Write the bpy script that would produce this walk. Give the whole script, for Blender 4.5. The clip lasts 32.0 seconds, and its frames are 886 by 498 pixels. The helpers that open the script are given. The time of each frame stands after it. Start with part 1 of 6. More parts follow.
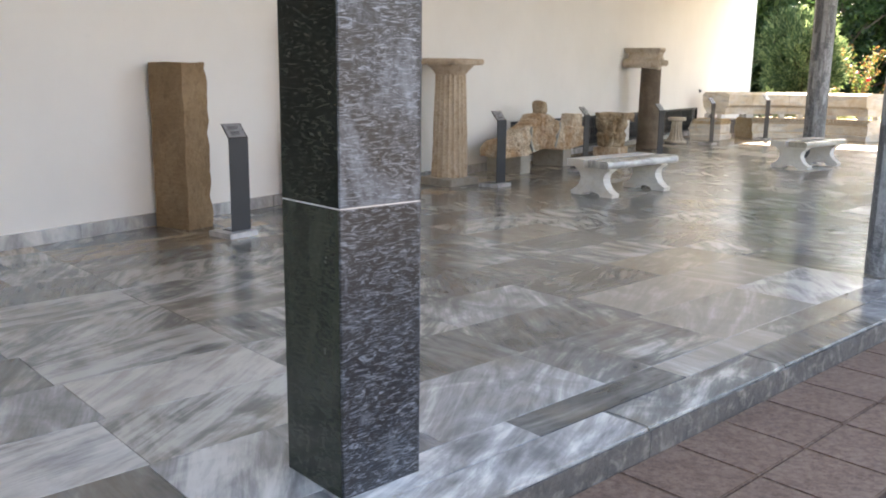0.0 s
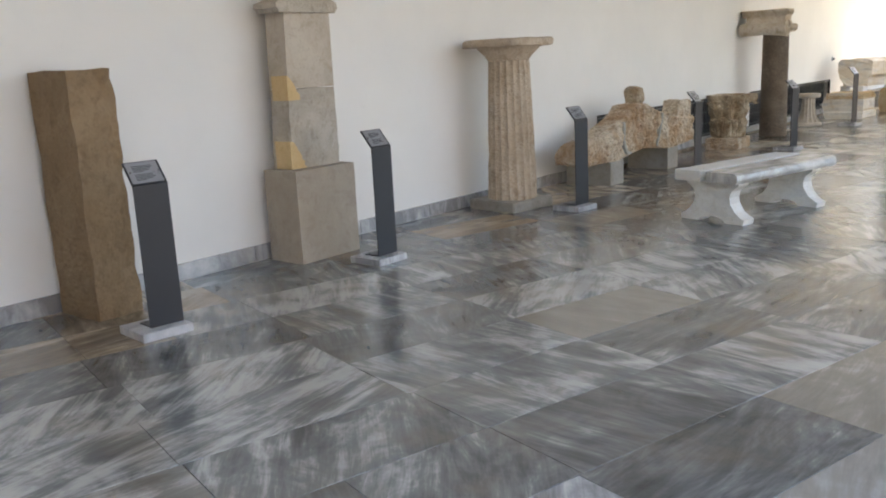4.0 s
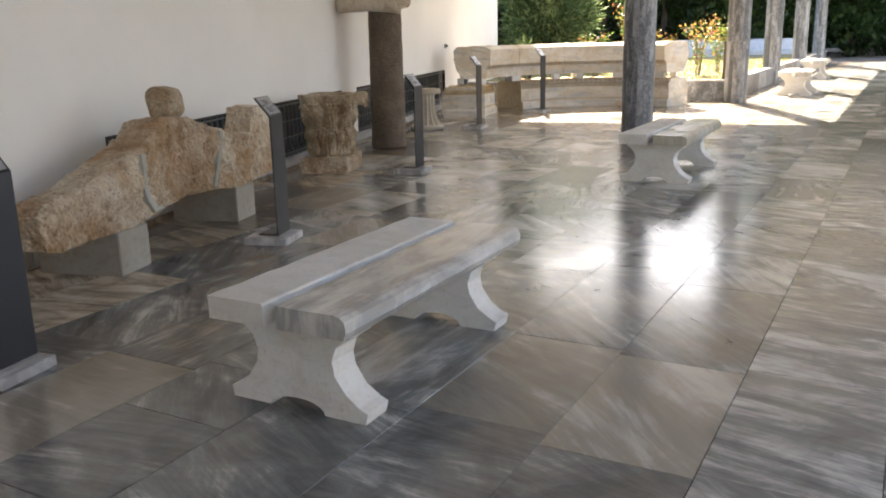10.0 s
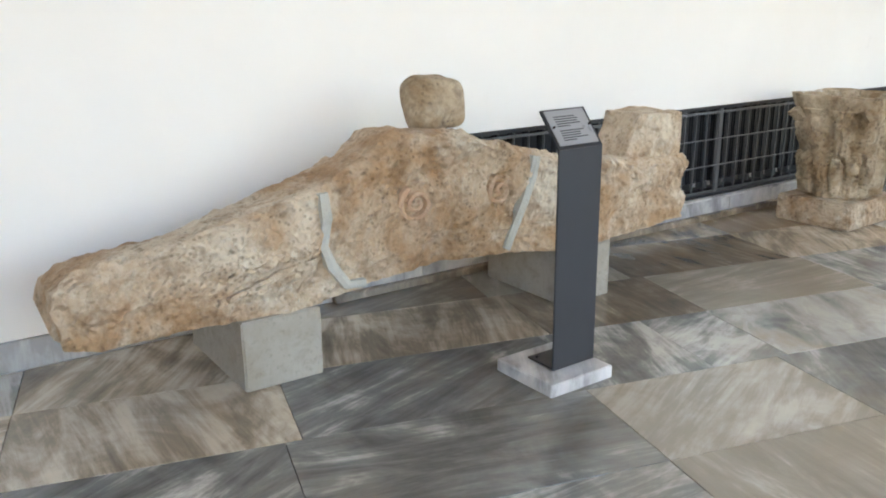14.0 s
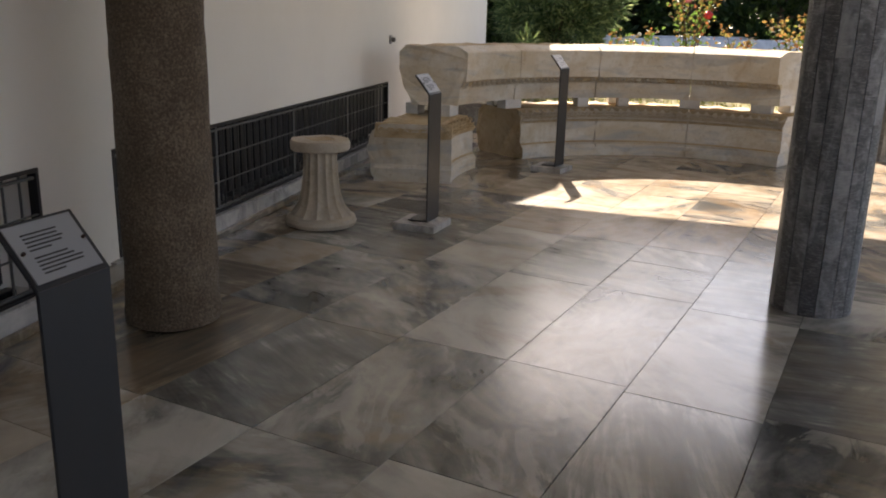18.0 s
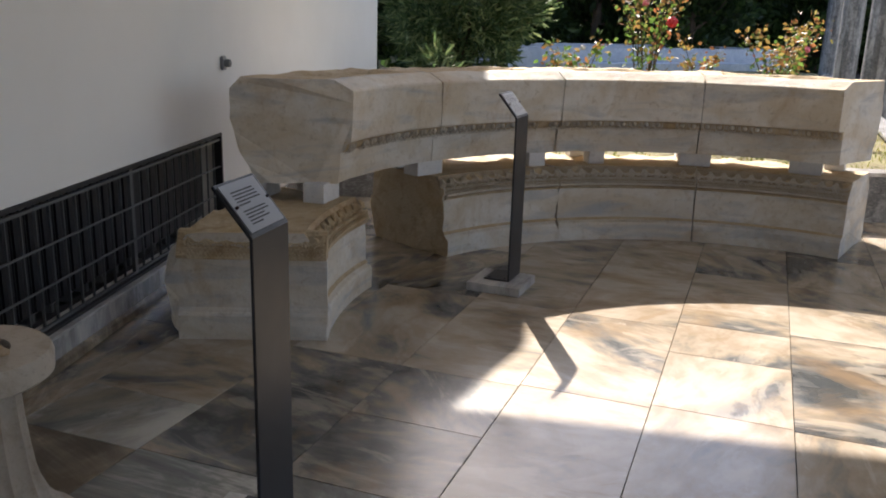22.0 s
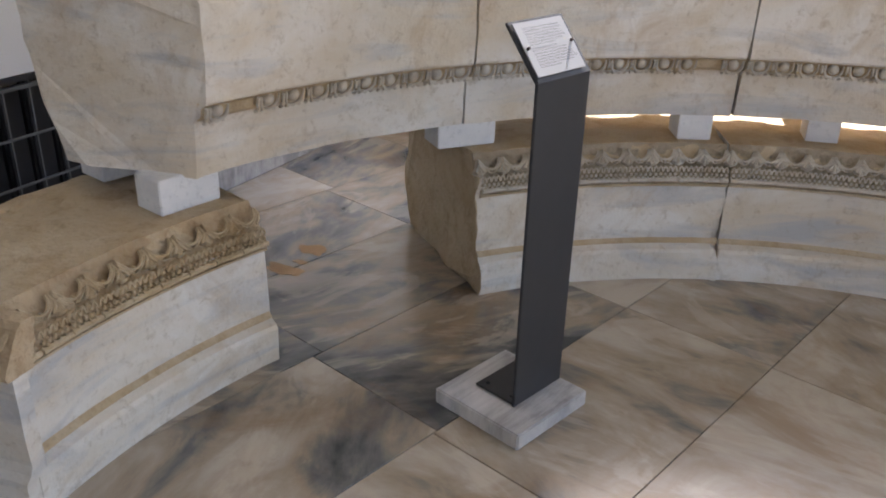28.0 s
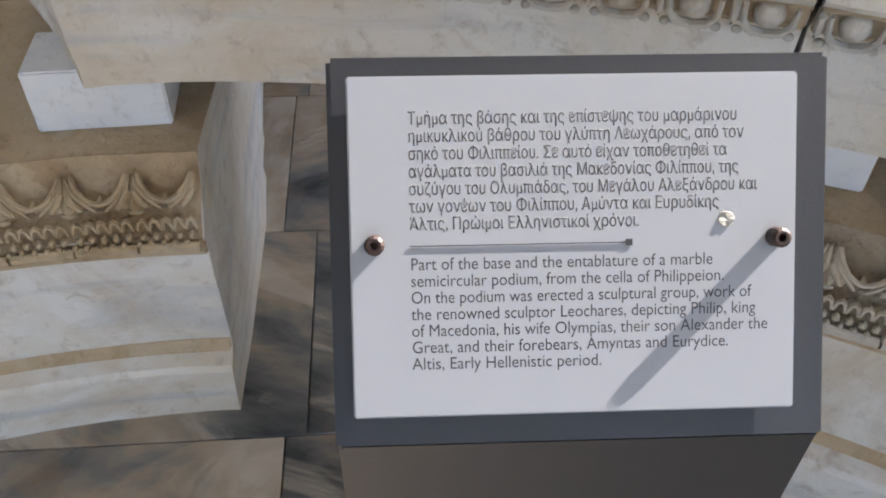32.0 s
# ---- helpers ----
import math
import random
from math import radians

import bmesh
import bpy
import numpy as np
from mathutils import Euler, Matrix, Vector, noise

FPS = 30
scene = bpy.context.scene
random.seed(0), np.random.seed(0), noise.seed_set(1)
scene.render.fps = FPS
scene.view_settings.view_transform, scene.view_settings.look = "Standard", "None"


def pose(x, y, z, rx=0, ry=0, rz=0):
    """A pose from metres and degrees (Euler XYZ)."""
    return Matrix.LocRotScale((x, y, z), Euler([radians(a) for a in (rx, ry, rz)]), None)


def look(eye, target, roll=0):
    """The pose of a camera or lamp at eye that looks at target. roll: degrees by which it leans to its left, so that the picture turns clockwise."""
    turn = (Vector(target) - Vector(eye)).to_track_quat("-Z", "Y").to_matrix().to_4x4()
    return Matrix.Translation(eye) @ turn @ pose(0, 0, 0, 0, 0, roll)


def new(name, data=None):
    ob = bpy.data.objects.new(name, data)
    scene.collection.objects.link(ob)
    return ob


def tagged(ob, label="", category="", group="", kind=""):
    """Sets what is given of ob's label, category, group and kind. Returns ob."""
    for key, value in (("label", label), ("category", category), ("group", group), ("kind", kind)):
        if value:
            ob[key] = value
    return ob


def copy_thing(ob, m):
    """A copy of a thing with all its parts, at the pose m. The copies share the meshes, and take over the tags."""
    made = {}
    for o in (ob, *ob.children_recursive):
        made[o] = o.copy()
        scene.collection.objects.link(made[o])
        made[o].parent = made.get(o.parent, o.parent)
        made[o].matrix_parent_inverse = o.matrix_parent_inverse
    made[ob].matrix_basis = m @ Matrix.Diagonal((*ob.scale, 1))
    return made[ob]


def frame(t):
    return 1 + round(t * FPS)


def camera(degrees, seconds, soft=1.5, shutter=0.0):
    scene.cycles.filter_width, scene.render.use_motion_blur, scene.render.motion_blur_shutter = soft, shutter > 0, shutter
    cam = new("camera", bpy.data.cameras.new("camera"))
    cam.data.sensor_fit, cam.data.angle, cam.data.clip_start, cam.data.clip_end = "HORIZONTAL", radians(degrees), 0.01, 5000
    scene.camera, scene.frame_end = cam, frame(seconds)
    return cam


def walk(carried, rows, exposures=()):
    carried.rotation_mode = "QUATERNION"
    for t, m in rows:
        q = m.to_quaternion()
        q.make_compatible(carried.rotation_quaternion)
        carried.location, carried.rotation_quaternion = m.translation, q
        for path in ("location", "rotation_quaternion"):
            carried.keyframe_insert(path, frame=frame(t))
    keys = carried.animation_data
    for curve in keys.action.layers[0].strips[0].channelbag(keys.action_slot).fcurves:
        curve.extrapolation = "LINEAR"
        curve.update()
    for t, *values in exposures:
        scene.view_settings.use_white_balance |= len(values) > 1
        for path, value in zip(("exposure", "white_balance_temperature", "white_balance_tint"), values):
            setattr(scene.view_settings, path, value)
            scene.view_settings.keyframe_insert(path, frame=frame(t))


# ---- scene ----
cam = camera(55.10, 32.0, soft=1.9)
PATH = [
    (0, (6.683, 2.711, 1.424), (5.622, 4.360, 1.028), 0.68),
    (0.5, (6.493, 3.059, 1.449), (5.609, 4.815, 1.081), 0.78),
    (1, (6.268, 3.503, 1.463), (5.665, 5.381, 1.129), 0.59),
    (1.5, (6.187, 3.820, 1.466), (5.663, 5.722, 1.141), 0.69),
    (2, (6.105, 4.180, 1.446), (5.446, 6.040, 1.123), 1.24),
    (2.5, (5.957, 4.565, 1.452), (5.165, 6.370, 1.113), 1.60),
    (3, (5.825, 4.882, 1.463), (4.809, 6.553, 1.049), 1.48),
    (3.5, (5.651, 5.169, 1.456), (4.489, 6.732, 0.999), -1.16),
    (5.5, (4.481, 6.279, 1.460), (3.123, 7.707, 1.112), -3.69),
    (6, (4.339, 6.614, 1.468), (3.152, 8.197, 1.173), -2.59),
    (6.5, (4.251, 6.959, 1.447), (3.229, 8.659, 1.187), -1.32),
    (7, (4.148, 7.352, 1.441), (3.478, 9.218, 1.179), -1.43),
    (7.5, (4.099, 7.791, 1.412), (3.725, 9.736, 1.139), -1.88),
    (8, (4.055, 8.152, 1.435), (3.696, 10.091, 1.102), -1.30),
    (8.5, (3.955, 8.531, 1.425), (3.533, 10.443, 1.016), -1.20),
    (9, (3.887, 8.921, 1.391), (3.466, 10.822, 0.933), -1.19),
    (9.5, (3.863, 9.319, 1.419), (3.401, 11.206, 0.944), -1.49),
    (10, (3.842, 9.739, 1.398), (3.368, 11.618, 0.904), -1.34),
    (10.5, (3.878, 10.157, 1.387), (3.455, 12.047, 0.886), -1.00),
    (11, (3.958, 10.569, 1.388), (3.413, 12.411, 0.832), 0.53),
    (11.5, (3.927, 11.007, 1.360), (3.250, 12.792, 0.765), 2.12),
    (12, (3.875, 11.406, 1.341), (2.955, 13.076, 0.737), 2.49),
    (12.5, (3.780, 11.809, 1.381), (2.541, 13.248, 0.753), 1.91),
    (13, (3.656, 12.228, 1.397), (2.292, 13.569, 0.813), -0.90),
    (13.5, (3.567, 12.645, 1.383), (2.101, 13.887, 0.830), -0.75),
    (14, (3.481, 13.077, 1.366), (1.897, 14.164, 0.809), -0.54),
    (14.5, (3.332, 13.534, 1.394), (1.833, 14.716, 0.798), -0.65),
    (15, (3.302, 14.056, 1.346), (1.997, 15.482, 0.831), 1.46),
    (15.5, (3.217, 14.520, 1.362), (2.109, 16.123, 0.912), 2.69),
    (17.5, (2.793, 16.150, 1.516), (2.616, 18.078, 1.015), 0.54),
    (18, (2.670, 16.650, 1.455), (2.236, 18.527, 0.916), 1.49),
    (18.5, (2.535, 17.053, 1.480), (1.810, 18.864, 1.039), 2.45),
    (19, (2.422, 17.437, 1.571), (1.519, 19.209, 1.358), 2.75),
    (19.5, (2.321, 17.865, 1.578), (1.218, 19.530, 1.479), 2.74),
    (20, (2.187, 18.294, 1.557), (1.004, 19.904, 1.449), 1.96),
    (20.5, (2.059, 18.732, 1.556), (0.969, 20.395, 1.341), 1.76),
    (21, (2.010, 19.244, 1.506), (1.145, 21.003, 1.109), 2.16),
    (21.5, (1.911, 19.723, 1.458), (1.415, 21.599, 0.973), 2.00),
    (22, (1.950, 20.163, 1.466), (1.764, 22.085, 0.942), 1.73),
    (22.5, (2.033, 20.523, 1.552), (1.958, 22.444, 1.002), 1.62),
    (23, (2.174, 20.883, 1.501), (2.178, 22.813, 0.976), 1.79),
    (23.5, (2.309, 21.283, 1.547), (2.416, 23.211, 1.023), 2.82),
    (24, (2.500, 21.580, 1.554), (2.498, 23.507, 1.018), 3.52),
    (24.5, (2.605, 21.848, 1.546), (2.537, 23.760, 0.963), 3.60),
    (25, (2.684, 22.163, 1.564), (2.728, 24.082, 1.001), 4.81),
    (25.5, (2.694, 22.270, 1.577), (2.631, 24.199, 1.051), 4.42),
    (26, (2.675, 22.281, 1.574), (2.329, 24.168, 1.006), 3.53),
    (26.5, (2.681, 22.255, 1.556), (2.095, 24.073, 0.965), 3.18),
    (28.5, (2.533, 23.285, 1.434), (1.706, 24.857, 0.516), 1.14),
    (29, (2.482, 23.705, 1.430), (1.642, 25.244, 0.468), 0.93),
    (29.5, (2.456, 24.051, 1.413), (1.410, 25.409, 0.383), 1.30),
    (30, (2.330, 24.299, 1.292), (1.067, 25.510, 0.324), 0.69),
    (30.5, (2.213, 24.465, 1.275), (0.890, 25.502, 0.192), 1.20),
    (31, (2.134, 24.618, 1.305), (0.790, 25.255, -0.032), -0.06),
    (31.5, (2.104, 24.681, 1.280), (0.754, 25.171, -0.113), 0.42),
    (32, (2.089, 24.692, 1.277), (0.729, 25.174, -0.108), 0.90),
]
EXPOSURES = [(0, 3.35, 7550, 14), (1, 2.85, 7550, 14), (3, 3.32, 7400, 12), (6, 3.12, 7300, 12), (7, 2.75, 7400, 14), (8, 2.5, 7000, 13), (9, 2.7, 7400, 15), (10, 2.95, 7700, 15), (11, 2.85, 7500, 16), (12, 2.95, 8500, 18),
             (13, 3.85, 7800, 14), (14, 4.08, 7250, 10), (15, 3.85, 7350, 12), (15.5, 3.45, 7400, 12), (16.2, 2.85, 7500, 14), (17.5, 1.95, 7400, 15), (18, 1.8, 7600, 17), (19, 2.2, 7400, 17), (20, 2.3, 7200, 16), (21, 2.5, 7000, 16),
             (22, 1.55, 6700, 15), (23, 0.8, 6400, 14), (24, 1.15, 6100, 13), (25, 1.1, 6050, 13), (26, 1.45, 6150, 17), (29, 2.87, 6600, 17), (30, 2.6, 6400, 15), (31, 2.85, 6400, 14), (32, 2.75, 6300, 14)]
walk(cam, [(t, look(eye, target, roll)) for t, eye, target, roll in PATH], EXPOSURES)

# ---- light ----
SUN_EL, SUN_DIR = radians(37), Vector((-0.22, 0.975, 0))
world = bpy.data.worlds.new("sky")
scene.world = world
world.use_nodes = True
sky = world.node_tree.nodes.new("ShaderNodeTexSky")
sky.sky_type, sky.sun_disc, sky.sun_elevation = "NISHITA", False, SUN_EL
sky.sun_rotation = math.atan2(SUN_DIR.x, SUN_DIR.y)
bg = world.node_tree.nodes["Background"]
bg.inputs["Strength"].default_value = 0.125
world.node_tree.links.new(sky.outputs[0], bg.inputs[0])
sun = new("sun", bpy.data.lights.new("sun", "SUN"))
sun.data.energy, sun.data.angle, sun.data.color = 5.0, radians(0.5), (1, 0.94, 0.84)
to_sun = SUN_DIR.normalized() * math.cos(SUN_EL) + Vector((0, 0, math.sin(SUN_EL)))
sun.matrix_world = look(to_sun * 50, (0, 0, 0))

# ---- plan ----
U = Vector((0.255, 0.967, 0)).normalized()   # the colonnade's direction; the long wall runs along y at x = 0
N = Vector((U.y, -U.x, 0))                   # outwards across the colonnade
TURN = -14.77                                # degrees by which the colonnade is turned
CEIL = 4.25


def nu(n, u, z=0.0):
    return N * n + U * u + Vector((0, 0, z))

# ---- materials ----
class Nodes:
    """A node material with short calls."""

    def __init__(self, name, rough=0.6, metal=0.0):
        self.m = bpy.data.materials.new(name)
        self.m.use_nodes = True
        self.t = self.m.node_tree
        self.b = self.t.nodes["Principled BSDF"]
        self.b.inputs["Roughness"].default_value = rough
        self.b.inputs["Metallic"].default_value = metal

    def put(self, kind, **inputs):
        node = self.t.nodes.new(kind)
        for key, value in inputs.items():
            self.set(node, key.replace("_", " "), value)
        return node

    def set(self, node, key, value):
        socket = node.inputs[int(key[1:])] if key[0] == "i" and key[1:].isdigit() else node.inputs[key]
        if hasattr(value, "is_output"):
            self.t.links.new(value, socket)
        else:
            socket.default_value = value

    def pos(self):
        return self.put("ShaderNodeNewGeometry").outputs["Position"]

    def obj(self):
        return self.put("ShaderNodeTexCoord").outputs["Object"]

    def scaled(self, vec, sx, sy, sz, rot=(0, 0, 0)):
        node = self.put("ShaderNodeMapping", Vector=vec)
        node.inputs["Scale"].default_value = (sx, sy, sz)
        node.inputs["Rotation"].default_value = rot
        return node.outputs[0]

    def noise(self, vec, scale, detail=6.0, rough=0.6, warp=0.0):
        return self.put("ShaderNodeTexNoise", Vector=vec, Scale=scale, Detail=detail, Roughness=rough, Distortion=warp).outputs["Fac"]

    def ramp(self, fac, stops):
        node = self.put("ShaderNodeValToRGB", Fac=fac)
        els = node.color_ramp.elements
        while len(els) < len(stops):
            els.new(0.5)
        for el, (at, col) in zip(els, stops):
            el.position = at
            el.color = (*col, 1) if len(col) == 3 else col
        return node.outputs["Color"]

    def band(self, fac, lo, hi):
        return self.ramp(fac, [(lo, (0, 0, 0)), (hi, (1, 1, 1))])

    def mix(self, fac, a, b, how="MIX"):
        node = self.t.nodes.new("ShaderNodeMix")
        node.data_type, node.blend_type = "RGBA", how
        for socket, value in ((node.inputs["Factor"], fac), (node.inputs[6], a), (node.inputs[7], b)):
            if hasattr(value, "is_output"):
                self.t.links.new(value, socket)
            else:
                socket.default_value = (*value, 1) if isinstance(value, tuple) else value
        return node.outputs[2]

    def math(self, op, a, b=0.5):
        node = self.t.nodes.new("ShaderNodeMath")
        node.operation = op
        for socket, value in zip(node.inputs, (a, b)):
            if hasattr(value, "is_output"):
                self.t.links.new(value, socket)
            else:
                socket.default_value = value
        return node.outputs[0]

    def bump(self, height, strength=0.3, dist=0.01):
        self.set(self.b, "Normal", self.put("ShaderNodeBump", Height=height, Strength=strength, Distance=dist).outputs[0])

    def done(self, colour, rough=None):
        self.set(self.b, "Base Color", (*colour, 1) if isinstance(colour, tuple) else colour)
        if rough is not None:
            self.set(self.b, "Roughness", rough)
        return self.m


def plaster(name, col):
    k = Nodes(name, 0.85)
    p = k.pos()
    c = k.mix(k.band(k.noise(p, 0.7, 5), 0.35, 0.7), col, tuple(v * 0.93 for v in col))
    c = k.mix(k.band(k.noise(p, 7, 4), 0.62, 0.75), c, tuple(v * 0.95 for v in col))
    k.bump(k.noise(p, 90, 3), 0.12, 0.004)
    return k.done(c)


def tile_marble(name, dark, mid, light, warm, spread=1.0, along=None):
    """Polished streaked marble; each slab has its own tone and its own run of the veins."""
    k = Nodes(name)
    rnd = k.math("FRACT", k.math("ADD", k.put("ShaderNodeObjectInfo").outputs["Random"], k.put("ShaderNodeNewGeometry").outputs["Random Per Island"]))
    turn = k.math("MULTIPLY", k.math("FRACT", k.math("MULTIPLY", rnd, 7.13)), 1.9)
    turn = turn if along is None else along
    shift = k.put("ShaderNodeCombineXYZ", X=k.math("MULTIPLY", rnd, 61.0), Y=k.math("MULTIPLY", rnd, 37.0), Z=k.math("MULTIPLY", rnd, 11.0)).outputs[0]
    rot = k.put("ShaderNodeVectorRotate", Vector=k.pos(), Angle=turn)
    rot.rotation_type = "Z_AXIS"
    add = k.t.nodes.new("ShaderNodeVectorMath")
    k.t.links.new(rot.outputs[0], add.inputs[0])
    k.t.links.new(shift, add.inputs[1])
    v = add.outputs[0]
    streak = k.noise(k.scaled(v, 0.75, 3.2, 1.0), 1.3, 11, 0.64, 1.8)
    fine = k.noise(k.scaled(v, 1.1, 13.0, 1.0), 3.2, 6, 0.6, 0.7)
    cloud = k.noise(v, 2.4, 7, 0.62, 1.0)
    f = k.math("ADD", k.math("MULTIPLY", streak, 0.5), k.math("ADD", k.math("MULTIPLY", fine, 0.16), k.math("MULTIPLY", cloud, 0.34)))
    tone = k.math("MULTIPLY", k.math("SUBTRACT", k.math("FRACT", k.math("MULTIPLY", rnd, 3.77)), 0.5), 0.13 * spread)
    f = k.math("ADD", f, tone)
    c = k.ramp(f, [(0.29, dark), (0.43, tuple(v * 0.6 for v in mid)), (0.51, mid), (0.60, light), (0.76, tuple(min(1, v * 1.25) for v in light))])
    c = k.mix(k.band(k.math("FRACT", k.math("MULTIPLY", rnd, 17.3)), 0.9, 0.94), c, k.mix(0.4, c, warm))
    c = k.mix(k.math("MULTIPLY", k.band(k.noise(k.pos(), 1.3, 8, 0.62), 0.5, 0.66), 0.42), c, tuple(v * 0.6 for v in warm))
    wear = k.noise(k.pos(), 2.3, 7)
    k.bump(k.math("ADD", k.math("MULTIPLY", k.noise(k.pos(), 3.0, 3), 1.0), k.math("MULTIPLY", k.noise(k.pos(), 60, 3), 0.04)), 0.05, 0.02)
    k.b.inputs["Specular IOR Level"].default_value = 0.75
    return k.done(c, k.math("ADD", k.math("MULTIPLY", wear, 0.24), 0.07))


def cloud_marble(name, deep, grey, tan, cream, rust):
    """Polished marble in soft warped clouds, each slab with its own tone and drift."""
    k = Nodes(name)
    rnd = k.math("FRACT", k.math("ADD", k.put("ShaderNodeObjectInfo").outputs["Random"], k.put("ShaderNodeNewGeometry").outputs["Random Per Island"]))
    shift = k.put("ShaderNodeCombineXYZ", X=k.math("MULTIPLY", rnd, 53.0), Y=k.math("MULTIPLY", rnd, 41.0), Z=k.math("MULTIPLY", rnd, 13.0)).outputs[0]
    rot = k.put("ShaderNodeVectorRotate", Vector=k.pos(), Angle=k.math("MULTIPLY", k.math("FRACT", k.math("MULTIPLY", rnd, 5.31)), 2.4))
    rot.rotation_type = "Z_AXIS"
    add = k.t.nodes.new("ShaderNodeVectorMath")
    k.t.links.new(rot.outputs[0], add.inputs[0])
    k.t.links.new(shift, add.inputs[1])
    v = add.outputs[0]
    cloud = k.noise(k.scaled(v, 1.0, 1.7, 1.0), 1.5, 7, 0.55, 0.45)
    vein = k.noise(k.scaled(v, 0.9, 2.0, 1.0), 4.2, 8, 0.62, 0.7)
    f = k.math("ADD", k.math("MULTIPLY", cloud, 0.72), k.math("MULTIPLY", vein, 0.28))
    f = k.math("ADD", f, k.math("MULTIPLY", k.math("SUBTRACT", k.math("FRACT", k.math("MULTIPLY", rnd, 3.77)), 0.5), 0.15))
    c = k.ramp(f, [(0.36, deep), (0.43, grey), (0.50, tan), (0.60, cream), (0.74, tuple(min(1, x * 1.15) for x in cream))])
    c = k.mix(k.math("MULTIPLY", k.band(k.noise(k.pos(), 1.7, 9, 0.66, 0.8), 0.5, 0.66), 0.65), c, rust)
    c = k.mix(k.math("MULTIPLY", k.band(k.noise(k.scaled(v, 0.7, 1.6, 1.0), 3.0, 9, 0.62, 1.0), 0.55, 0.6), 0.3), c, tuple(min(1, x * 1.3) for x in cream))
    k.bump(k.math("ADD", k.noise(k.pos(), 3.0, 3), k.math("MULTIPLY", k.noise(k.pos(), 60, 3), 0.04)), 0.05, 0.02)
    k.b.inputs["Specular IOR Level"].default_value = 0.7
    return k.done(c, k.math("ADD", k.math("MULTIPLY", k.noise(k.pos(), 2.3, 7), 0.24), 0.09))


def weathered_marble(name, cream, white, blue, stain, bump=0.3):
    """Aged white marble: bedded blue-grey clouds, broad ochre staining, a fine worn grain."""
    k = Nodes(name, 0.7)
    p = k.pos()
    c = k.mix(k.band(k.noise(k.scaled(p, 1, 1, 1.7), 2.2, 7, 0.6, 0.7), 0.36, 0.62), cream, white)
    c = k.mix(k.math("MULTIPLY", k.band(k.noise(k.scaled(p, 0.8, 0.8, 4.2, (0.12, 0.06, 0)), 2.1, 7, 0.58, 0.9), 0.5, 0.68), 0.75), c, blue)
    c = k.mix(k.math("MULTIPLY", k.band(k.noise(k.scaled(p, 1, 1, 0.8), 3.1, 9, 0.68, 0.9), 0.53, 0.70), 0.62), c, stain)
    c = k.mix(k.math("MULTIPLY", k.band(k.noise(p, 26, 6, 0.7, 0.4), 0.54, 0.72), 0.5), c, tuple(x * 0.65 for x in stain))
    g = k.noise(p, 70, 5, 0.7)
    c = k.mix(k.math("MULTIPLY", k.band(g, 0.58, 0.78), 0.3), c, tuple(x * 0.5 for x in stain))
    k.bump(k.math("ADD", k.math("MULTIPLY", k.noise(p, 9, 6, 0.65), 1.3), k.math("MULTIPLY", g, 0.55)), bump, 0.012)
    return k.done(c)


def pillar_marble(name, base, pale, fleck, polish=0.28):
    k = Nodes(name)
    p = k.obj()
    rnd = k.put("ShaderNodeObjectInfo").outputs["Random"]
    add = k.t.nodes.new("ShaderNodeVectorMath")
    k.t.links.new(k.pos(), add.inputs[0])
    k.t.links.new(k.put("ShaderNodeCombineXYZ", X=k.math("MULTIPLY", rnd, 31.0), Z=k.math("MULTIPLY", rnd, 17.0)).outputs[0], add.inputs[1])
    v = add.outputs[0]
    f = k.math("ADD", k.math("MULTIPLY", k.noise(k.scaled(v, 1, 1, 0.35, (0.5, 0.3, 0)), 5.0, 8, 0.65, 1.2), 0.7), k.math("MULTIPLY", k.noise(v, 22, 4), 0.3))
    f = k.math("ADD", f, k.math("MULTIPLY", k.math("SUBTRACT", rnd, 0.5), 0.2))
    c = k.ramp(f, [(0.34, tuple(x * 0.6 for x in base)), (0.47, base), (0.6, pale), (0.72, tuple(min(1, x * 1.3) for x in pale))])
    flecks = k.band(k.noise(k.scaled(v, 0.7, 0.7, 3.4, (0.55, 0.5, 0)), 17, 8, 0.75, 2.4), 0.5, 0.66)
    c = k.mix(k.math("MULTIPLY", flecks, fleck), c, tuple(min(1, x * 2.3) for x in pale))
    k.bump(k.noise(v, 50, 4), 0.1, 0.004)
    return k.done(c, k.math("ADD", k.math("MULTIPLY", k.noise(v, 6, 4), 0.25), polish))


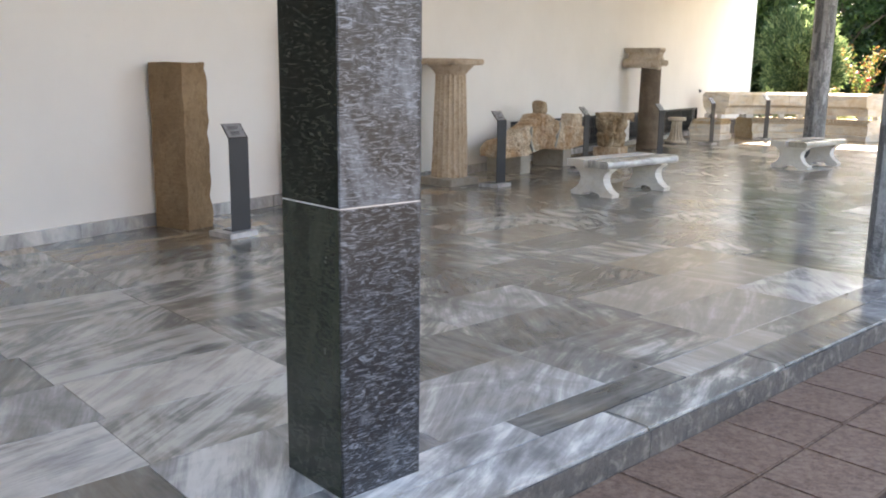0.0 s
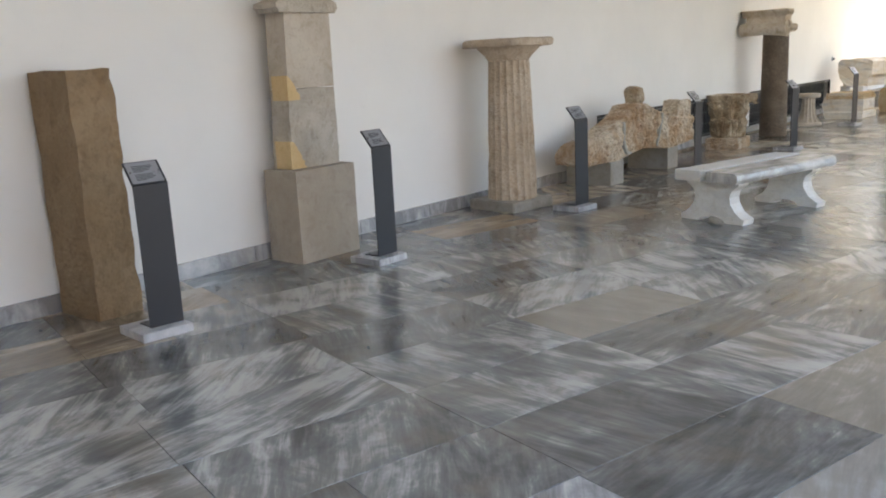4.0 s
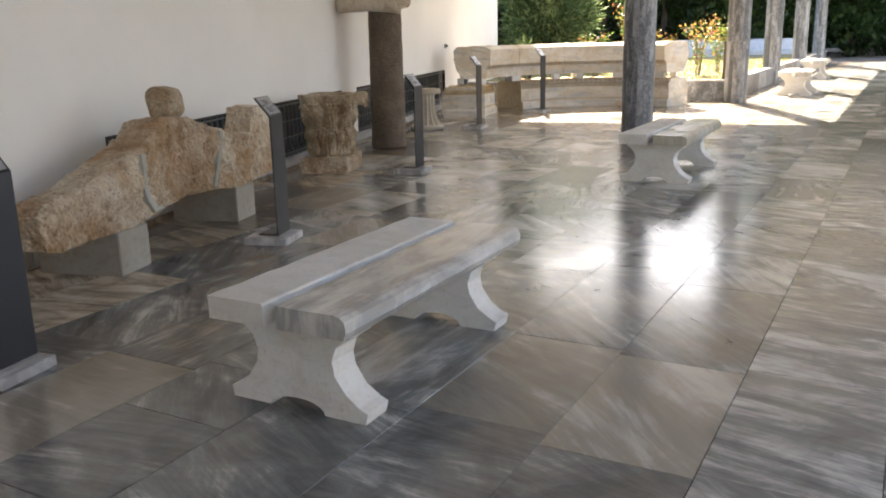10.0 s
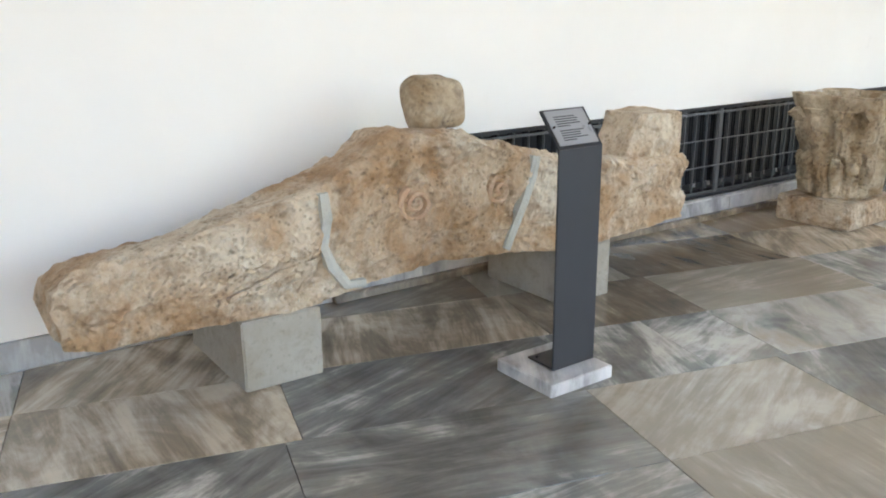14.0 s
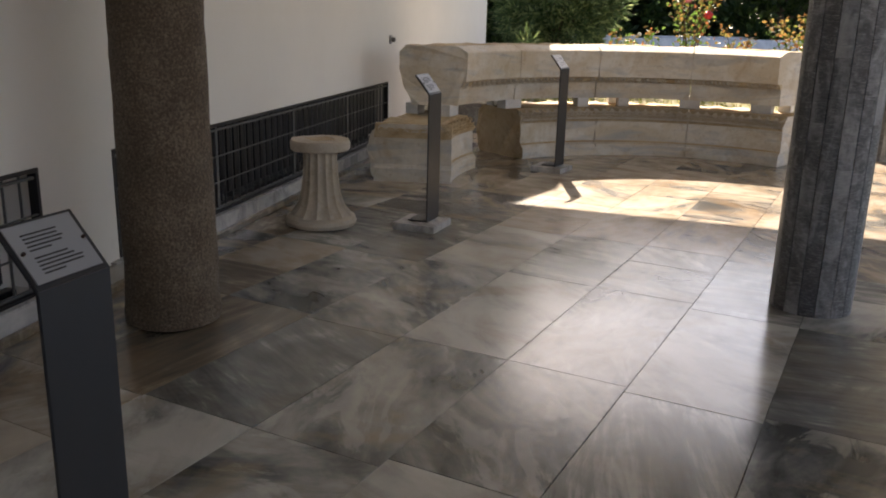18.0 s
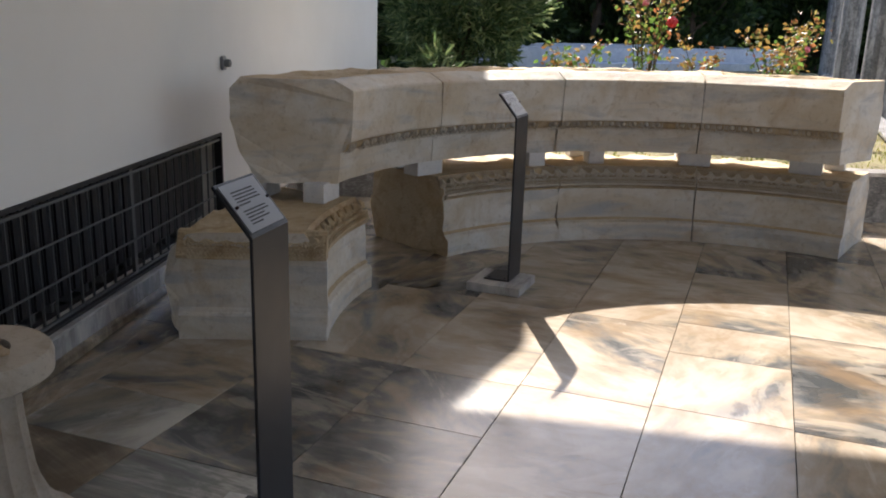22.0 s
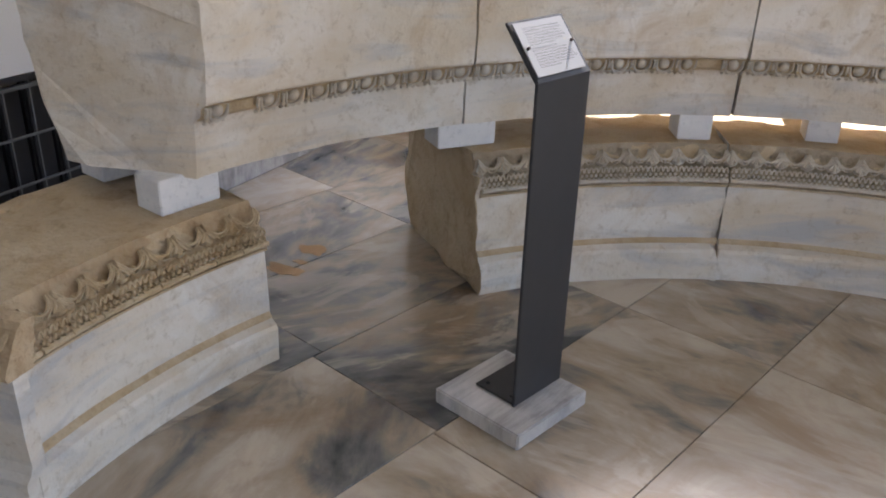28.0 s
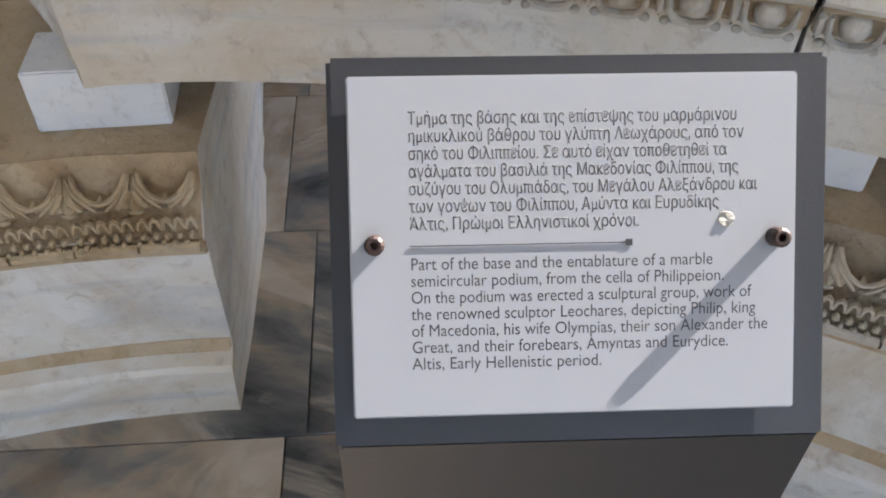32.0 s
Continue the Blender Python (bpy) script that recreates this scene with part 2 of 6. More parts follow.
def old_stone(name, base, pale, stain, grain=40, pits=0.5, strength=0.7, veins=0.0):
    """Weathered stone: clouds of tone, stains, pitting."""
    k = Nodes(name, 0.85)
    p = k.pos()
    big = k.noise(p, 2.6, 7, 0.65, 0.6)
    mid = k.noise(p, 11, 6, 0.65, 0.4)
    c = k.mix(k.band(big, 0.38, 0.62), base, pale)
    c = k.mix(k.math("MULTIPLY", k.band(mid, 0.5, 0.72), 0.75), c, stain)
    if veins:
        c = k.mix(k.math("MULTIPLY", k.band(k.noise(k.scaled(p, 1, 1, 4), 3.0, 7, 0.6, 1.2), 0.52, 0.66), veins), c, (0.36, 0.37, 0.4))
    g = k.noise(p, grain, 6, 0.7)
    c = k.mix(k.band(g, 0.55, 0.8), c, k.mix(0.6, c, tuple(v * 0.45 for v in stain)))
    hole = k.put("ShaderNodeTexVoronoi", Vector=p, Scale=grain * 0.9).outputs["Distance"]
    if pits > 0.55:
        spots = k.put("ShaderNodeTexVoronoi", Vector=p, Scale=grain * 1.3).outputs["Distance"]
        dots = k.math("MULTIPLY", k.band(k.math("SUBTRACT", 1.0, spots), 0.62, 0.8), k.band(k.noise(p, 9, 4), 0.45, 0.6))
        c = k.mix(k.math("MULTIPLY", dots, 0.45), c, tuple(v * 0.4 for v in stain))
    h = k.math("ADD", k.math("MULTIPLY", mid, 1.2), k.math("ADD", g, k.math("MULTIPLY", hole, pits)))
    k.bump(h, strength, 0.012)
    return k.done(c)


def speckled(name, a, b, c3, scale=70):
    """Coarse-grained stone with crystals of several tones."""
    k = Nodes(name, 0.8)
    p = k.pos()
    v = k.put("ShaderNodeTexVoronoi", Vector=p, Scale=scale)
    f = k.math("ADD", k.math("MULTIPLY", k.noise(p, scale * 0.8, 5, 0.7), 0.75), k.math("MULTIPLY", k.noise(p, 5, 5), 0.25))
    c = k.ramp(f, [(0.36, a), (0.5, b), (0.66, c3)])
    k.bump(k.math("ADD", k.noise(p, scale, 5, 0.7), k.math("MULTIPLY", v.outputs["Distance"], 0.4)), 0.8, 0.008)
    return k.done(c)


def plain(name, col, rough=0.5, metal=0.0, grain=60, vary=0.12, bump=0.06):
    k = Nodes(name, rough, metal)
    p = k.obj()
    c = k.mix(k.band(k.noise(p, 4, 5), 0.35, 0.7), col, tuple(v * (1 - vary) for v in col))
    k.bump(k.noise(p, grain, 3), bump, 0.003)
    return k.done(c, k.math("ADD", k.math("MULTIPLY", k.noise(p, 9, 4), 0.16), rough - 0.08))


def leafy(name, a, b, tip, gloss=0.45):
    k = Nodes(name, gloss)
    rnd = k.put("ShaderNodeNewGeometry").outputs["Random Per Island"]
    c = k.ramp(rnd, [(0.0, a), (0.55, b), (0.93, tip), (1.0, tip)])
    k.set(k.b, "Transmission Weight", 0.0)
    k.set(k.b, "Subsurface Weight", 0.0)
    m = k.done(c)
    tr = k.t.nodes.new("ShaderNodeBsdfTranslucent")
    mixs = k.t.nodes.new("ShaderNodeMixShader")
    mixs.inputs[0].default_value = 0.5
    out = k.t.nodes["Material Output"]
    k.t.links.new(c, tr.inputs[0])
    k.t.links.new(k.b.outputs[0], mixs.inputs[1])
    k.t.links.new(tr.outputs[0], mixs.inputs[2])
    k.t.links.new(mixs.outputs[0], out.inputs[0])
    return m


def earth(name, a, b, c3, scale=14.0):
    k = Nodes(name, 0.95)
    p = k.pos()
    f = k.math("ADD", k.math("MULTIPLY", k.noise(p, 1.1, 6), 0.5), k.math("MULTIPLY", k.noise(p, scale, 7, 0.7), 0.5))
    c = k.ramp(f, [(0.36, a), (0.5, b), (0.64, c3)])
    k.bump(k.noise(p, scale * 2, 6, 0.7), 0.6, 0.02)
    return k.done(c)


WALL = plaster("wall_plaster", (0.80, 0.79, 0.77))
# Dark plaster for the two unseen added walls that cut the light.
WALL_SCREEN = plaster("light_screen_plaster", (0.24, 0.22, 0.19))
CEILING = plaster("ceiling_plaster", (0.82, 0.81, 0.79))
TILE = tile_marble("grey_streaked_marble", (0.03, 0.034, 0.034), (0.19, 0.195, 0.187), (0.49, 0.48, 0.445), (0.46, 0.38, 0.28))
TILE_PALE = tile_marble("pale_streaked_marble", (0.08, 0.085, 0.09), (0.34, 0.34, 0.335), (0.62, 0.61, 0.58), (0.50, 0.44, 0.36), 1.2)
TILE_WARM = tile_marble("beige_streaked_marble", (0.07, 0.066, 0.058), (0.27, 0.222, 0.165), (0.55, 0.475, 0.375), (0.36, 0.235, 0.125), 1.15)
TILE_CLOUD = cloud_marble("tan_clouded_marble", (0.05, 0.056, 0.06), (0.145, 0.145, 0.14), (0.32, 0.265, 0.20), (0.45, 0.40, 0.335), (0.26, 0.175, 0.10))
TILE_SOFT = cloud_marble("grey_clouded_marble", (0.045, 0.053, 0.055), (0.15, 0.157, 0.155), (0.32, 0.312, 0.285), (0.50, 0.485, 0.445), (0.30, 0.245, 0.17))
JOINT = earth("joint_mortar", (0.05, 0.045, 0.04), (0.09, 0.08, 0.07), (0.13, 0.12, 0.1), 60)
SKIRTING = tile_marble("skirting_marble", (0.25, 0.26, 0.28), (0.42, 0.42, 0.43), (0.60, 0.59, 0.58), (0.45, 0.41, 0.35), 0.7)
PILLAR = pillar_marble("grey_pillar_marble", (0.105, 0.11, 0.122), (0.29, 0.297, 0.315), 0.35)
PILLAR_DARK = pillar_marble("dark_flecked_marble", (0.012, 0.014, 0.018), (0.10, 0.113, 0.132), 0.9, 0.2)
# Dark green marble, deepened in colour for the pillar side turned from the light.
PILLAR_SHADED_SIDE = pillar_marble("shaded_black_green_marble", (0.007, 0.008, 0.006), (0.026, 0.029, 0.022), 0.7, 0.1)
PAVER = speckled("brown_paver", (0.085, 0.05, 0.034), (0.14, 0.088, 0.062), (0.20, 0.14, 0.105), 45)
# Worn kerb stone, its shaded upright face darkened in the colour.
KERB_FACE = old_stone("worn_shaded_kerb_face", (0.06, 0.06, 0.06), (0.11, 0.105, 0.10), (0.30, 0.28, 0.26), 30, 0.6, 0.6)
CONCRETE = speckled("rough_concrete", (0.25, 0.24, 0.22), (0.36, 0.34, 0.32), (0.47, 0.45, 0.42), 60)
STEEL = plain("anthracite_steel", (0.028, 0.03, 0.036), 0.42, 0.1, 300, 0.15, 0.05)
GRILLE_BAR = plain("grey_grille_steel", (0.17, 0.18, 0.19), 0.45, 0.5)
FRAME_DARK = plain("black_frame_steel", (0.02, 0.021, 0.025), 0.5)
FIN = plain("black_radiator_enamel", (0.012, 0.013, 0.017), 0.4)
PLAQUE = plain("frosted_white_plastic", (0.285, 0.295, 0.32), 0.42, 0.0, 200, 0.0, 0.02)
PLAQUE_GREY = plain("grey_plaque_plastic", (0.26, 0.265, 0.28), 0.3, 0.0, 200, 0.05, 0.03)
INK = plain("black_ink", (0.03, 0.03, 0.035), 0.6)
BOLT = plain("rusty_bolt", (0.045, 0.028, 0.024), 0.5, 0.4)
WHITE_MARBLE = old_stone("white_bench_marble", (0.635, 0.61, 0.56), (0.71, 0.695, 0.66), (0.57, 0.53, 0.455), 55, 0.1, 0.15, 0.25)
GREY_MARBLE = tile_marble("grey_bench_marble", (0.30, 0.295, 0.285), (0.52, 0.505, 0.475), (0.66, 0.645, 0.61), (0.42, 0.37, 0.24), 0.4, -1.32)
SLAB = tile_marble("plinth_marble", (0.34, 0.35, 0.37), (0.50, 0.50, 0.51), (0.64, 0.63, 0.63), (0.5, 0.47, 0.42), 0.4)
CUBE = old_stone("cut_white_marble", (0.64, 0.65, 0.67), (0.74, 0.74, 0.75), (0.58, 0.60, 0.65), 40, 0.1, 0.1, 0.1)
PODIUM = weathered_marble("aged_podium_marble", (0.58, 0.51, 0.41), (0.68, 0.66, 0.625), (0.37, 0.395, 0.43), (0.42, 0.31, 0.19), 0.45)
PODIUM_CARVED = weathered_marble("darker_carved_marble", (0.46, 0.40, 0.32), (0.56, 0.53, 0.475), (0.36, 0.365, 0.37), (0.32, 0.235, 0.14), 0.5)
# Moulding bed tone: shade between the carved leaves put into the colour.
PODIUM_BED_SHADE = old_stone("shaded_moulding_recess", (0.33, 0.27, 0.195), (0.42, 0.36, 0.275), (0.20, 0.14, 0.08), 60, 0.5, 0.9)
PODIUM_BROWN = old_stone("brown_crusted_marble", (0.40, 0.29, 0.17), (0.53, 0.425, 0.295), (0.27, 0.165, 0.08), 50, 0.5, 0.8)
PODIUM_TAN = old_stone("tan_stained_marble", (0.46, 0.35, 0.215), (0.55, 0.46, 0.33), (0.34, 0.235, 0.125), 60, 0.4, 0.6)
SANDSTONE = old_stone("brown_sandstone", (0.235, 0.155, 0.085), (0.30, 0.21, 0.125), (0.17, 0.105, 0.055), 34, 0.5, 0.7)
STELE = old_stone("grey_beige_marble", (0.45, 0.39, 0.32), (0.53, 0.475, 0.40), (0.37, 0.30, 0.22), 60, 0.2, 0.3)
STELE_WORN = old_stone("worn_grey_marble", (0.40, 0.355, 0.295), (0.49, 0.445, 0.38), (0.29, 0.24, 0.185), 40, 0.5, 0.7)
PLINTH = old_stone("smooth_grey_limestone", (0.38, 0.325, 0.26), (0.43, 0.375, 0.31), (0.32, 0.26, 0.20), 80, 0.1, 0.15)
REPAIR = old_stone("ochre_repair_plaster", (0.60, 0.43, 0.22), (0.66, 0.50, 0.28), (0.5, 0.33, 0.15), 60, 0.1, 0.2)
SMUDGE = plain("dried_cream", (0.38, 0.36, 0.32), 0.7)
SHELLSTONE = old_stone("shelly_limestone", (0.45, 0.29, 0.165), (0.70, 0.615, 0.49), (0.22, 0.125, 0.06), 34, 1.3, 1.5)
DORIC = old_stone("stuccoed_limestone", (0.46, 0.365, 0.27), (0.55, 0.46, 0.36), (0.30, 0.205, 0.13), 38, 0.6, 0.7)
GREYSTONE = old_stone("grey_cut_limestone", (0.29, 0.265, 0.225), (0.35, 0.325, 0.285), (0.22, 0.19, 0.15), 50, 0.3, 0.35)
TERRACOTTA = old_stone("painted_stucco", (0.50, 0.33, 0.215), (0.58, 0.44, 0.32), (0.38, 0.21, 0.125), 30, 0.6, 0.7)
MORTAR = old_stone("grey_repair_mortar", (0.37, 0.37, 0.335), (0.44, 0.44, 0.40), (0.32, 0.30, 0.25), 60, 0.1, 0.3)
CAPITAL = old_stone("brown_worn_marble", (0.29, 0.20, 0.115), (0.58, 0.49, 0.365), (0.10, 0.06, 0.035), 30, 0.8, 1.2)
IONIC = old_stone("cream_stained_marble", (0.46, 0.385, 0.29), (0.57, 0.515, 0.44), (0.32, 0.23, 0.145), 40, 0.3, 0.4)
GRANITE = speckled("brown_granite", (0.062, 0.045, 0.032), (0.125, 0.093, 0.067), (0.26, 0.21, 0.165), 105)
RUST = old_stone("rust_stain", (0.30, 0.17, 0.07), (0.38, 0.24, 0.12), (0.22, 0.11, 0.045), 40, 0.2, 0.2)
SOIL = earth("garden_soil", (0.10, 0.085, 0.05), (0.17, 0.15, 0.07), (0.24, 0.23, 0.11))
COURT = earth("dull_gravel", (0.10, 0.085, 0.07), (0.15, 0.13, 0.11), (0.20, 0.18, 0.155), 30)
GROUND = earth("bare_ground", (0.12, 0.085, 0.065), (0.18, 0.135, 0.105), (0.25, 0.20, 0.16), 6)
BARK = earth("bark", (0.05, 0.035, 0.025), (0.09, 0.065, 0.045), (0.14, 0.105, 0.08), 30)
OLEANDER = leafy("oleander_leaf", (0.045, 0.08, 0.03), (0.11, 0.175, 0.065), (0.32, 0.38, 0.17))
ROSE_LEAF = leafy("rose_leaf", (0.06, 0.12, 0.025), (0.13, 0.22, 0.045), (0.30, 0.12, 0.05))
ROSE_RED_LEAF = leafy("young_red_leaf", (0.22, 0.085, 0.035), (0.27, 0.17, 0.05), (0.30, 0.26, 0.08))
TREE_LEAF = leafy("dark_tree_leaf", (0.018, 0.04, 0.012), (0.035, 0.07, 0.02), (0.08, 0.13, 0.035))
GRASS = leafy("grass_blade", (0.10, 0.13, 0.03), (0.19, 0.21, 0.05), (0.32, 0.28, 0.10), 0.6)
PETAL_RED = plain("red_petal", (0.62, 0.02, 0.03), 0.5)
PETAL_PINK = plain("pink_petal", (0.75, 0.2, 0.28), 0.5)
PETAL_WHITE = plain("white_petal", (0.8, 0.78, 0.72), 0.5)
BASIN = old_stone("blue_grey_basin_marble", (0.40, 0.45, 0.53), (0.52, 0.56, 0.62), (0.34, 0.38, 0.44), 40, 0.1, 0.15)

# ---- building helpers ----
def part(name, bm, material, parent=None, label="", smooth=False):
    """Links a bmesh as one mesh object, under a thing or a part if one is given."""
    bmesh.ops.recalc_face_normals(bm, faces=bm.faces)
    me = bpy.data.meshes.new(name)
    bm.to_mesh(me)
    bm.free()
    return linked(name, me, material, parent, label, smooth)


def linked(name, me, material, parent=None, label="", smooth=False):
    if not me.materials:
        me.materials.append(material)
    if smooth:
        me.polygons.foreach_set("use_smooth", [True] * len(me.polygons))
        me.set_sharp_from_angle(angle=radians(38))
    ob = new(name, me)
    ob.parent = parent
    return tagged(ob, label)


def thing(name, m, label, category, group="", kind=""):
    ob = new(name)
    ob.matrix_basis = m
    return tagged(ob, label, category, group, kind)


def b_box(x0, x1, y0, y1, z0, z1, bev=0.0, cuts=0):
    bm = bmesh.new()
    bmesh.ops.create_cube(bm, size=1)
    for v in bm.verts:
        v.co = ((x0 + x1) / 2 + v.co.x * (x1 - x0), (y0 + y1) / 2 + v.co.y * (y1 - y0), (z0 + z1) / 2 + v.co.z * (z1 - z0))
    if cuts:
        bmesh.ops.subdivide_edges(bm, edges=bm.edges[:], cuts=cuts, use_grid_fill=True)
    if bev:
        bmesh.ops.bevel(bm, geom=[e for e in bm.edges if e.is_manifold and e.calc_face_angle() > 0.5], offset=bev, segments=2, affect="EDGES")
    return bm


def b_join(*some):
    out = some[0]
    for bm in some[1:]:
        me = bpy.data.meshes.new("join")
        bm.to_mesh(me)
        bm.free()
        out.from_mesh(me)
        bpy.data.meshes.remove(me)
    return out


def b_loft(rings, cap=True, closed=True):
    """Skins rings of equal length."""
    bm = bmesh.new()
    rows = [[bm.verts.new(p) for p in ring] for ring in rings]
    k = len(rows[0])
    for a, b in zip(rows, rows[1:]):
        for i in range(k if closed else k - 1):
            j = (i + 1) % k
            bm.faces.new((a[i], a[j], b[j], b[i]))
    if cap:
        bm.faces.new(rows[0])
        bm.faces.new(rows[-1][::-1])
    return bm


def b_lathe(profile, n=32, shape=None, cap=True):
    """Turns (r, z) about z; shape(angle, z) scales the radius."""
    rings = []
    for r, z in profile:
        rings.append([((r * (shape(2 * math.pi * i / n, z) if shape else 1)) * math.cos(2 * math.pi * i / n),
                       (r * (shape(2 * math.pi * i / n, z) if shape else 1)) * math.sin(2 * math.pi * i / n), z) for i in range(n)])
    return b_loft(rings, cap)


def b_prism(pts, x0, x1, axis="x"):
    """A flat outline drawn out along an axis."""
    put = {"x": lambda a, p: (a, p[0], p[1]), "y": lambda a, p: (p[0], a, p[1]), "z": lambda a, p: (p[0], p[1], a)}[axis]
    return b_loft([[put(a, p) for p in pts] for a in (x0, x1)])


def dense(pts, step, like=None):
    """A closed outline with points added every step (as many as on the outline like, if one is given)."""
    out = []
    ref = like or pts
    for a, b, c, d in zip(pts, pts[1:] + pts[:1], ref, ref[1:] + ref[:1]):
        k = max(1, round(math.dist(c, d) / step))
        out += [tuple(p + (q - p) * i / k for p, q in zip(a, b)) for i in range(k)]
    return out


def rough(bm, amp, scale, seed=0.0, keep=None):
    """Wears a surface: moves each corner by noise. keep(co): how much, from 0 to 1."""
    for v in bm.verts:
        p = v.co * scale + Vector((seed, seed * 1.7, -seed))
        d = noise.noise_vector(p) + 0.5 * noise.noise_vector(p * 2.3)
        v.co += d * amp * (keep(v.co) if keep else 1)
    return bm


def moved(bm, m):
    bmesh.ops.transform(bm, matrix=m, verts=bm.verts)
    return bm


def leaf_mesh(name, places, size, aspect, seed, bend=0.25):
    """Many small pointed leaves: places gives (position, outward direction)."""
    rng = np.random.default_rng(seed)
    c = np.array([p for p, _ in places], float)
    d = np.array([q for _, q in places], float) + rng.normal(0, 0.55, (len(places), 3))
    d /= np.linalg.norm(d, axis=1)[:, None]
    s = np.cross(d, rng.normal(0, 1, d.shape))
    s /= np.linalg.norm(s, axis=1)[:, None] + 1e-9
    up = np.cross(s, d)
    ln = size * rng.uniform(0.6, 1.25, (len(places), 1))
    tip, mid = c + d * ln, c + d * ln * 0.45 + up * ln * bend * 0.3
    verts = np.stack([c, mid + s * ln * aspect, tip, mid - s * ln * aspect], 1).reshape(-1, 3)
    me = bpy.data.meshes.new(name)
    me.from_pydata(verts.tolist(), [], np.arange(len(verts)).reshape(-1, 4).tolist())
    return me


def tube(path, radii, n=7):
    """A round stem along a path."""
    rings = []
    for i, p in enumerate(path):
        a, b = Vector(path[max(0, i - 1)]), Vector(path[min(len(path) - 1, i + 1)])
        q = (b - a).to_track_quat("Z", "Y")
        rings.append([Vector(p) + q @ Vector((radii[i] * math.cos(2 * math.pi * k / n), radii[i] * math.sin(2 * math.pi * k / n), 0)) for k in range(n)])
    return b_loft(rings)


# ---- walls, floor, roof ----
G1, G2, GZ = (15.1, 19.95), (20.51, 25.41), (0.135, 0.725)   # grille openings along the wall, and their height
WALL_END = 30.95
cells = [(-6.0, G1[0], -0.3, 4.6), (*G1, -0.3, GZ[0]), (*G1, GZ[1], 4.6), (G1[1], G2[0], -0.3, 4.6), (*G2, -0.3, GZ[0]), (*G2, GZ[1], 4.6), (G2[1], WALL_END, -0.3, 4.6)]
bm = b_join(*[b_box(-0.22, 0, y0, y1, z0, z1) for y0, y1, z0, z1 in cells], b_box(-0.35, -0.222, -6.0, WALL_END, -0.3, 4.6))
wall = tagged(part("wall_west", bm, WALL), "long white plastered wall with two grille recesses", "wall", kind="structure")
# Unseen end wall, added dark so less light reaches the south end.
bm = b_prism([(0.002, 4.5), (4.5, 3.31), (4.45, 3.11), (0.002, 4.3)], -0.1, 4.245, "z")
tagged(part("wall_south", bm, WALL_SCREEN), "unseen added grey brown end wall that darkens the portico", "wall", kind="structure")

# Unseen wall added to block low sky; taller southward to darken the near hall.
bm = b_join(b_prism([tuple(nu(15.5, 11)[:2]), tuple(nu(15.8, 11)[:2]), tuple(nu(15.8, 24)[:2]), tuple(nu(15.5, 24)[:2])], -0.3, 5.2, "z"),
            b_prism([tuple(nu(15.5, -10)[:2]), tuple(nu(15.8, -10)[:2]), tuple(nu(15.8, 10.99)[:2]), tuple(nu(15.5, 10.99)[:2])], -0.3, 7.2, "z"))
tagged(part("wall_courtyard", bm, WALL_SCREEN), "unseen added grey brown wall that blocks low sky light", "wall", kind="structure")

# roof: over the hall up to its north edge, and on over the covered walk
def roof_slab(pts, z0, z1):
    return b_prism(pts, z0, z1, "z")

e1 = tuple(nu(-2.35, 28.6)[:2])
# Last five points: invented eave beside the wall, added to shade the podium's left.
hall = [(0.0, -6.0), tuple(nu(4.35, -8.0)[:2]), tuple(nu(4.35, 44.4)[:2]), tuple(nu(-2.35, 44.4)[:2]), e1, (0.05, 28.74), (0.35, 29.3), (0.62, 30.0), (0.62, 30.95), (0.0, 30.95)]
tagged(part("ceiling", roof_slab(hall, CEIL, CEIL + 0.45), CEILING), "white plastered flat ceiling of the portico, with an added shading eave", "ceiling", kind="structure")

# ---- ground ----
bm = bmesh.new()
xs = [-400, -120, -40, -15, -0.3, 4, 8, 12, 16, 24, 40, 120, 400]
ys = [-400, -120, -40, -10, 0, 10, 20, 30, 40, 48, 56, 70, 120, 400]
grid = [[bm.verts.new((x, y, -0.19 + (0.02 * noise.noise(Vector((x, y, 0))) if abs(x) < 100 else 0))) for x in xs] for y in ys]
for r0, r1 in zip(grid, grid[1:]):
    for i in range(len(xs) - 1):
        bm.faces.new((r0[i], r0[i + 1], r1[i + 1], r1[i]))
tagged(part("ground", bm, GROUND), "bare reddish brown earth round the building", "ground", kind="structure")

# Unseen ground strip added beside the portico; its tone sets the bounced light.
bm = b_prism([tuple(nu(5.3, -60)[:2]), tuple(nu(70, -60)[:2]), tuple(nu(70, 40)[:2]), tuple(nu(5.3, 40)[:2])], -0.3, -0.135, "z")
tagged(part("courtyard", bm, COURT), "unseen added gravel ground, dull so it bounces little light", "courtyard", kind="structure")

# floor bed under the slabs
EDGE = 3.9
bm = b_prism([(-0.2, -6.0), tuple(nu(EDGE - 0.012, -8.0)[:2]), tuple(nu(EDGE - 0.012, 46.0)[:2]), tuple(nu(-2.3, 46.0)[:2]), tuple(nu(-2.3, 29)[:2]), (-0.2, 30.0)], -0.18, -0.012, "z")
floor = tagged(part("floor", bm, JOINT), "floor of large polished streaked marble slabs", "floor", kind="structure")

